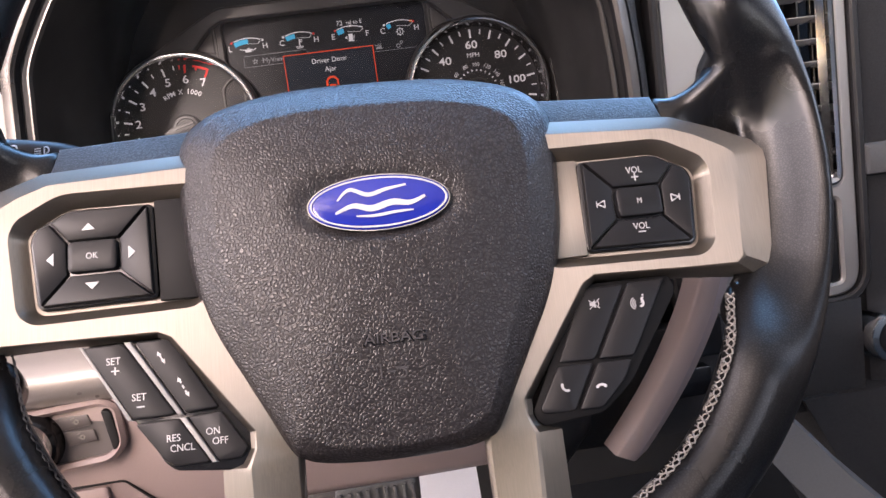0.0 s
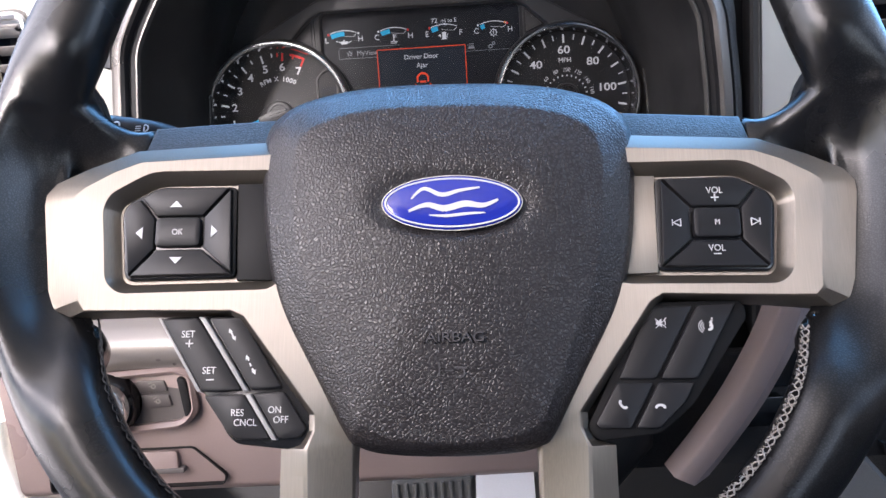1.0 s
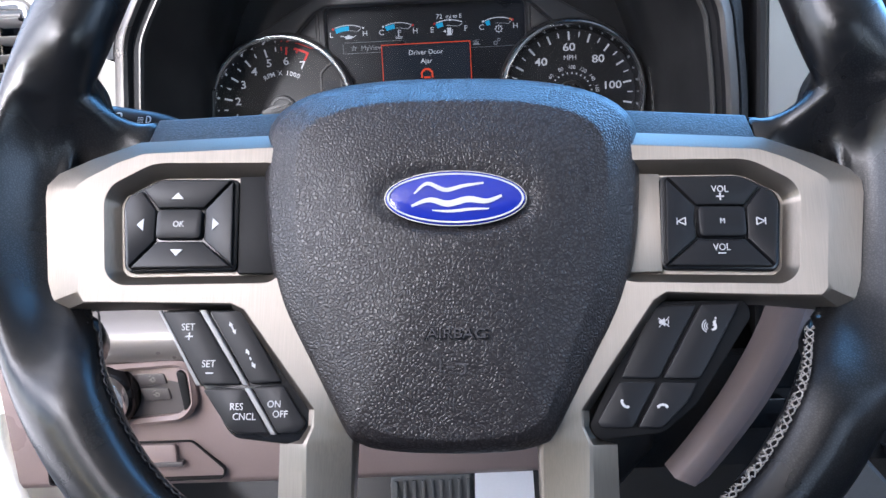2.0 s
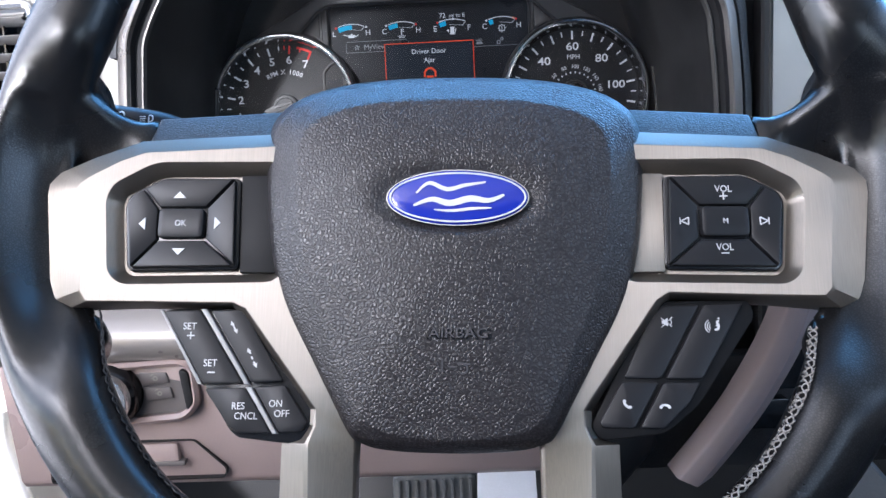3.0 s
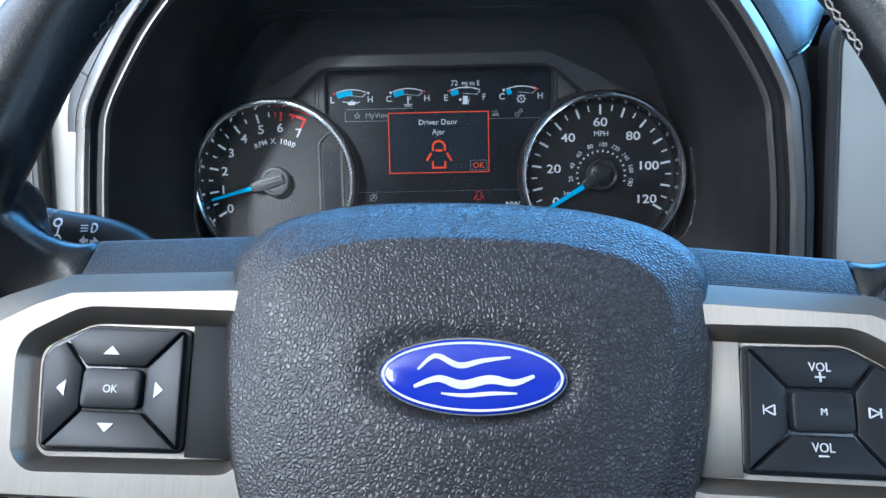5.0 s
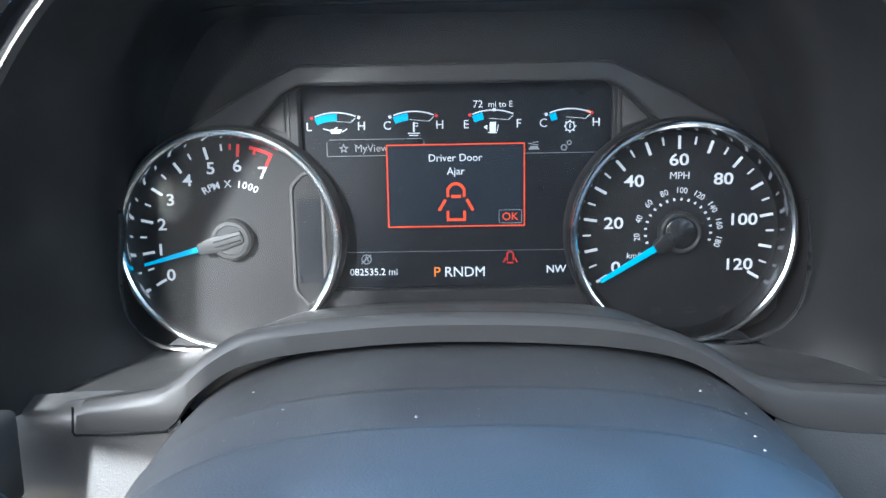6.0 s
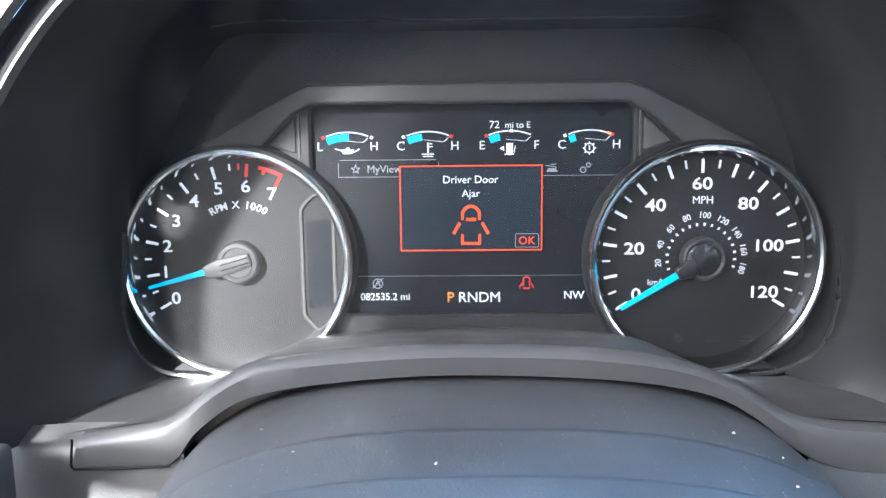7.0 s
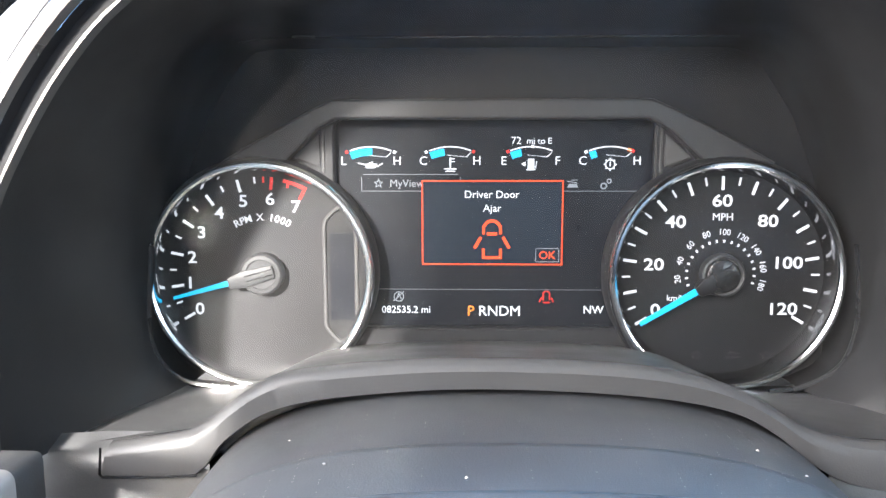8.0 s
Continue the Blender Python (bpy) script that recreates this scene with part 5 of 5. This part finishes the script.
def vent_plate(s, x0, x1, vx0, vx1, vy0, vy1, ytop, ybot, z, label):
    """Silver trim plate with an air vent in it."""
    def f(x0, y0, x1, y1):
        return rect(min(s * x0, s * x1), y0, max(s * x0, s * x1), y1)
    out = rounded(f(x0, ybot, x1, ytop), 22 if s > 0 else 34, 8)
    hole = rounded(f(vx0, vy0, vx1, vy1), 5)
    low = rounded(f(vx0, ybot + 10, vx1 + 4, vy0 - 14), 5)
    e = thing("air_vent", label, "air vent", front(0, 0, z), group="dash air vents")
    wide = rounded(f(vx0 - 8, vy0 - 5, vx1 + 8, vy1 + 5), 9)
    part("surround", ring_slab(out, [wide, low], -10, 0, 2.0), M_SATIN, e, "satin silver surround")
    edge = inset(out, -6.5 if s > 0 else -11)
    part("plate_frame", lofted([at(inset(edge, d), z) for d, z in ((0, -12), (0, 1.5), (1.6, 3.4), (4.6 if s > 0 else 9.0, 3.4), (6.2 if s > 0 else 10.6, 2.0), (6.4 if s > 0 else 10.9, -6))]), M_VISOR, e, "dark raised frame round the silver plate")
    part("frame_line", lofted([at(inset(edge, d), z) for d, z in ((4.5, 3.3), (4.7, 3.9), (5.3, 3.9), (5.5, 3.2))]), M_LINE, e, "thin pale line")
    part("vent_frame", lofted([at(inset(wide, d), z) for d, z in ((-0.2, -6), (0.2, 1.0), (2.0, 2.0), (4.2, 0.8), (5.0, -2.5), (9.5, -6), (10.5, -14))]), M_CHROME, e, "bright stepped vent frame")
    part("vent_back", slab(inset(hole, 1), -40, -34), M_HOOD, e)
    n = 11
    for i in range(n):
        y = vy0 + 5 + (vy1 - vy0 - 10) * i / (n - 1)
        a, b = sorted((s * (vx0 + 3), s * (vx1 - 3)))
        part("slat", lofted([[(a, y + 0.9, -4), (b, y + 0.9, -4)], [(a, y + 0.3, -2.6), (b, y + 0.3, -2.6)], [(a, y - 0.9, -4), (b, y - 0.9, -4)], [(a, y - 3.0, -20), (b, y - 3.0, -20)], [(a, y - 1.4, -20), (b, y - 1.4, -20)], [(a, y + 0.9, -4), (b, y + 0.9, -4)]], closed=False), M_EDGE, e)
    for i in range(5):
        x = s * (vx0 + 8 + (vx1 - vx0 - 16) * i / 4)
        part("upright_vane", slab(rect(x - 0.5, vy0 + 3, x + 0.5, vy1 - 3), -32, -16), M_GLOSS, e)
    part("lower_insert", slab(inset(low, 0.4), -8, -3, 1.0), M_BUTTON, e, "plain black insert below the vent")
    return e


vent_plate(1, 223, 356, 262, 338, -97, 66, 86, -182, 107, "tall air vent in a satin silver dash plate")
vent_plate(-1, 231, 352, 258, 336, -60, 66, 86, -112, 107, "tall air vent in a satin silver dash plate beside the door")
part("side_gap", slab(rect(196, -185, 224, 70), 60, 96), M_HOOD, dash, "dark gap panel")
# left panel painted pale as if lit from the door; the right stays black
part("side_gap", slab(rounded(rect(-225, -110, -194, 74), 8), 60, 100, 4), M_LITSIDE, dash, "pale side panel with the door's light painted in")
part("centre_console_face", slab(rounded(rect(360, -300, 640, 80), 12), 40, 104, 6), M_DASH, dash, "dark teal grey centre face")
part("centre_ledge", slab(rounded(rect(361, -98, 640, -76), 3), 90, 112, 3), M_RUBBER, dash, "satin ledge across the centre face")
knob = part("drive_dial", lathe([(20, 90), (20, 116), (18, 120), (14, 121), (12.5, 118), (0.1, 118)], 371, -214, 40), M_CHROME, dash, "round dial with a silver ring")
part("dial_face", lathe([(12.3, 118.6), (11.8, 119.4), (0.1, 119.6)], 371, -214, 32), M_BUTTON, knob)

# ---- lower dash ----
knee = thing("knee_panel", "warm grey lower dash panel under the steering column", "dash panel")


def knee_skin(line):
    return lofted([[(x, y, z + 3 * math.cos(x / 120)) for x in (-290, -260, -225, -190, -150, -110, -70, -30, 10, 50, 90, 130)] for y, z in line], closed=False)


part("rolled_top", knee_skin(((-120, 104), (-128, 118), (-136, 134), (-141, 140), (-146, 143), (-151, 144), (-156, 143), (-163, 137), (-167, 130))), M_ROLL, knee, "satin grey rolled top edge", smooth=60)
part("panel", knee_skin(((-165, 126), (-166, 131), (-168, 132), (-250, 122), (-256, 118), (-258, 108), (-258, 80))), M_KNEE, knee, "warm grey moulded panel with red bounce tinted in", smooth=60)
sw = rounded([(-262, -168), (-166, -164), (-157, -170), (-156, -196), (-166, -206), (-262, -212)], 8)
part("switch_recess", ring_slab(sw, [inset(sw, 5)], 126, 137, 2.5), M_KNEE, knee, "raised rim round the lamp switch")
# raised black patch at the right end of the switch rim
part("recess_shadow_gap", slab(rounded([(-168, -171), (-162, -173), (-160, -194), (-164.5, -199)], 2.5), 126, 136.5, 0.5), M_HOOD, knee, "black slot shape beside the lamp switch")
lampsw = thing("headlamp_switch", "round headlamp switch with a silver ring beside dimmer keys", "switch", front(-214, -190, 128))
part("base", slab(inset([(p[0] + 214, p[1] + 190) for p in sw], 5.2), -4, 3), M_KEY, lampsw)
part("collar", lathe([(21, 0), (20.5, 10), (18.5, 13), (17, 15)], -1, 3, 40), M_GLOSS, lampsw, "black collar")
part("ring", lathe([(17.2, 10), (17.2, 19), (16, 21), (13.5, 21), (12.6, 19)], -1, 3, 48), M_RING, lampsw, "silver ring")
part("knob_face", lathe([(12.8, 19), (11.4, 20), (0.1, 20.4)], -1, 3, 40), M_EDGE, lampsw, "grey knob face")
part("symbol", join(bar(-8, 7, -5, 7, 0.9, 20, 0.6), bar(-3, 8, 0, 8, 0.9, 20, 0.6), bar(2, 7, 5, 7, 0.9, 20, 0.6), arc_band(-1, 2, 1.5, 2.5, 0, 360, 20, 0.6)), M_PRINT, lampsw)
for x0, y0, y1 in ((20, 8.0, 17.0), (22, -2.5, 7.0)):
    k = part("dimmer_key", slab(rounded([(x0, y0), (x0 + 18, y0 + 1.2), (x0 + 16.5, y1 - 0.8), (x0 - 2, y1 - 0.4)], 1.0), 0, 4.4, 0.6), M_KEY, lampsw)
    part("symbol", join(arc_band(x0 + 9, (y0 + y1) / 2, 0.8, 1.7, 0, 360, 4.4, 0.3), bar(x0 + 6, (y0 + y1) / 2 + 2, x0 + 8, (y0 + y1) / 2 + 3, 0.5, 4.4, 0.3), bar(x0 + 6.4, (y0 + y1) / 2, x0 + 7.6, (y0 + y1) / 2, 0.5, 4.4, 0.3)), M_THREAD, k)
hatch = rounded([(-265, -222), (-165, -222), (-144, -243), (-146, -250), (-265, -250)], 3)
part("hatch_seam", ring_slab(hatch, [inset(hatch, 0.9)], 118, 127.4), M_HOOD, knee, "seam of a hatch")
part("hatch_pull", slab(rounded(rect(-212, -240, -176, -224), 3), 120, 128.6, 1.0), M_KNEE, knee, "shallow pull")
part("hatch_slot", slab(rounded(rect(-210, -239.5, -172, -236), 1), 120, 129.4, 0.5), M_KEY, knee)

# curved trim on the right of the column, with the dark panel behind it
arc = curve_through([(224, -128), (223, -142), (212, -170), (193, -204), (173, -232), (155, -254)], 6)
side = thing("column_side_trim", "curved warm grey trim strip beside the steering column", "trim strip")
part("strip", lofted([[(p.x - 6, p.y + 3, 130) for p in arc], [(p.x - 5, p.y + 2.6, 150) for p in arc], [(p.x - 3, p.y + 2, 152) for p in arc], [(p.x + 7, p.y - 3, 152) for p in arc], [(p.x + 9, p.y - 4, 149) for p in arc], [(p.x + 24, p.y - 8, 128) for p in arc]], closed=False), M_KNEE, side, smooth=70)
part("side_panel", slab(rect(128, -262, 352, -184), 96, 112, 2), M_DASH, dash, "dark panel beside the column")
for x0, y0, x1, y1 in ((220, -205, 242, -176), (206, -232, 232, -212)):
    part("slot", slab(rounded(rect(x0, y0, x1, y1), 2), 108, 122, 0.6), M_GLOSS, side, "black slot")
part("under_roll", sweep([(100, -120, 110), (128, -170, 116), (120, -230, 118), (90, -262, 120)], 26, 14), M_HOOD, side, "dark column side")
console = thing("console_side", "slanted grey console side running down from the dash", "console")
part("leg", lofted([[(225, -232, 150), (262, -236, 150), (275, -242, 120)], [(262, -285, 160), (305, -290, 160), (318, -294, 120)], [(310, -345, 175), (360, -350, 175), (372, -352, 120)], [(360, -420, 190), (420, -430, 190), (430, -432, 120)]], closed=False), M_RUBBER, console, smooth=60)
part("side", slab([(300, -250), (640, -250), (640, -520), (430, -520)], -40, 118), M_DASH, console, "dark console side")

# ---- footwell ----
pedal = thing("brake_pedal", "grey ribbed rubber brake pedal", "pedal", front(-18, -400, -110))
part("pad", slab(rounded(rect(-42, -34, 42, 40), 8), -8, 0, 2), M_RUBBER, pedal)
for i in range(9):
    part("rib", slab(rect(-36 + 9 * i - 1.6, -30, -36 + 9 * i + 1.6, 36), 0, 2.2, 0.5), M_RUBBER, pedal)
part("arm", slab(rect(-9, 30, 9, 220), -30, -12, 2), M_GLOSS, pedal, "black steel arm")
mat = thing("paper_floor_mat", "white paper floor mat propped in the footwell", "floor mat", front(52, -420, -105))
part("sheet", lofted([[(-27, 64, 0), (30, 66, 1), (30, 67, 0)], [(-30, 0, 14), (31, 0, 16), (31, 0, 15)], [(-36, -120, 60), (34, -120, 66), (34, -121, 64)], [(-40, -238, 150), (36, -238, 150), (36, -239, 149)]], closed=False), M_PAPER, mat)

# ---- driver's door side, low down ----
kick = thing("kick_panel", "pale beige kick panel at the door opening", "trim panel", front())
part("panel", slab(rounded([(-640, -150), (-470, -150), (-455, -380), (-520, -620), (-660, -620)], 20), -330, -300, 6), M_PALE, kick)
jamb = thing("door_jamb", "white painted door jamb in the sunlight", "door jamb")
part("post", sweep(curve_through([(-560, -330, -270), (-556, -380, -262), (-530, -430, -240), (-490, -480, -200), (-430, -560, -120)], 6), 22, 14), M_WHITE, jamb)
seal = thing("door_seal", "black rubber door seal along the opening", "door seal")
part("seal", sweep(curve_through([(-585, -360, -240), (-575, -420, -235), (-545, -480, -210), (-490, -560, -150)], 6), 13, 12), M_RUBBER, seal)

# dust and crumbs on the hood floor and column cover
def specks(n, name, label, spots, r0, r1):
    bm = bmesh.new()
    for _ in range(n):
        x, y, z = spots()
        r = random.uniform(r0, r1)
        ring = [bm.verts.new((x + r * math.cos(a) * random.uniform(0.6, 1.2), y + 0.12, z + r * math.sin(a) * random.uniform(0.6, 1.2))) for a in (0, 1.3, 2.6, 3.9, 5.2)]
        top = bm.verts.new((x, y + r * 0.7, z))
        for i in range(5):
            bm.faces.new((ring[i], ring[(i + 1) % 5], top))
    ob = new(name, mesh_of(name, bm, M_DUST, 0))
    ob.matrix_basis = FRONT
    return tagged(ob, label, "dust", kind="stuff")


def on_floor():
    i = random.randrange(10, len(back_c) - 10)
    t = random.random()
    p = back_c[i].lerp(lip_c[i], t)
    return p.x, p.y, 11 + (97 - 11) * t


def on_cover():
    z = random.uniform(106, 190)
    x, y, _ = random.choice(column_loop(z)[12:30])
    return x, y, z


specks(1900, "floor_dust", "fine pale dust on the hood floor", on_floor, 0.06, 0.20)
specks(420, "cover_dust", "fine pale dust on the column cover", on_cover, 0.08, 0.26)
specks(7, "crumb", "pale crumbs on the column cover", on_cover, 0.45, 0.85)
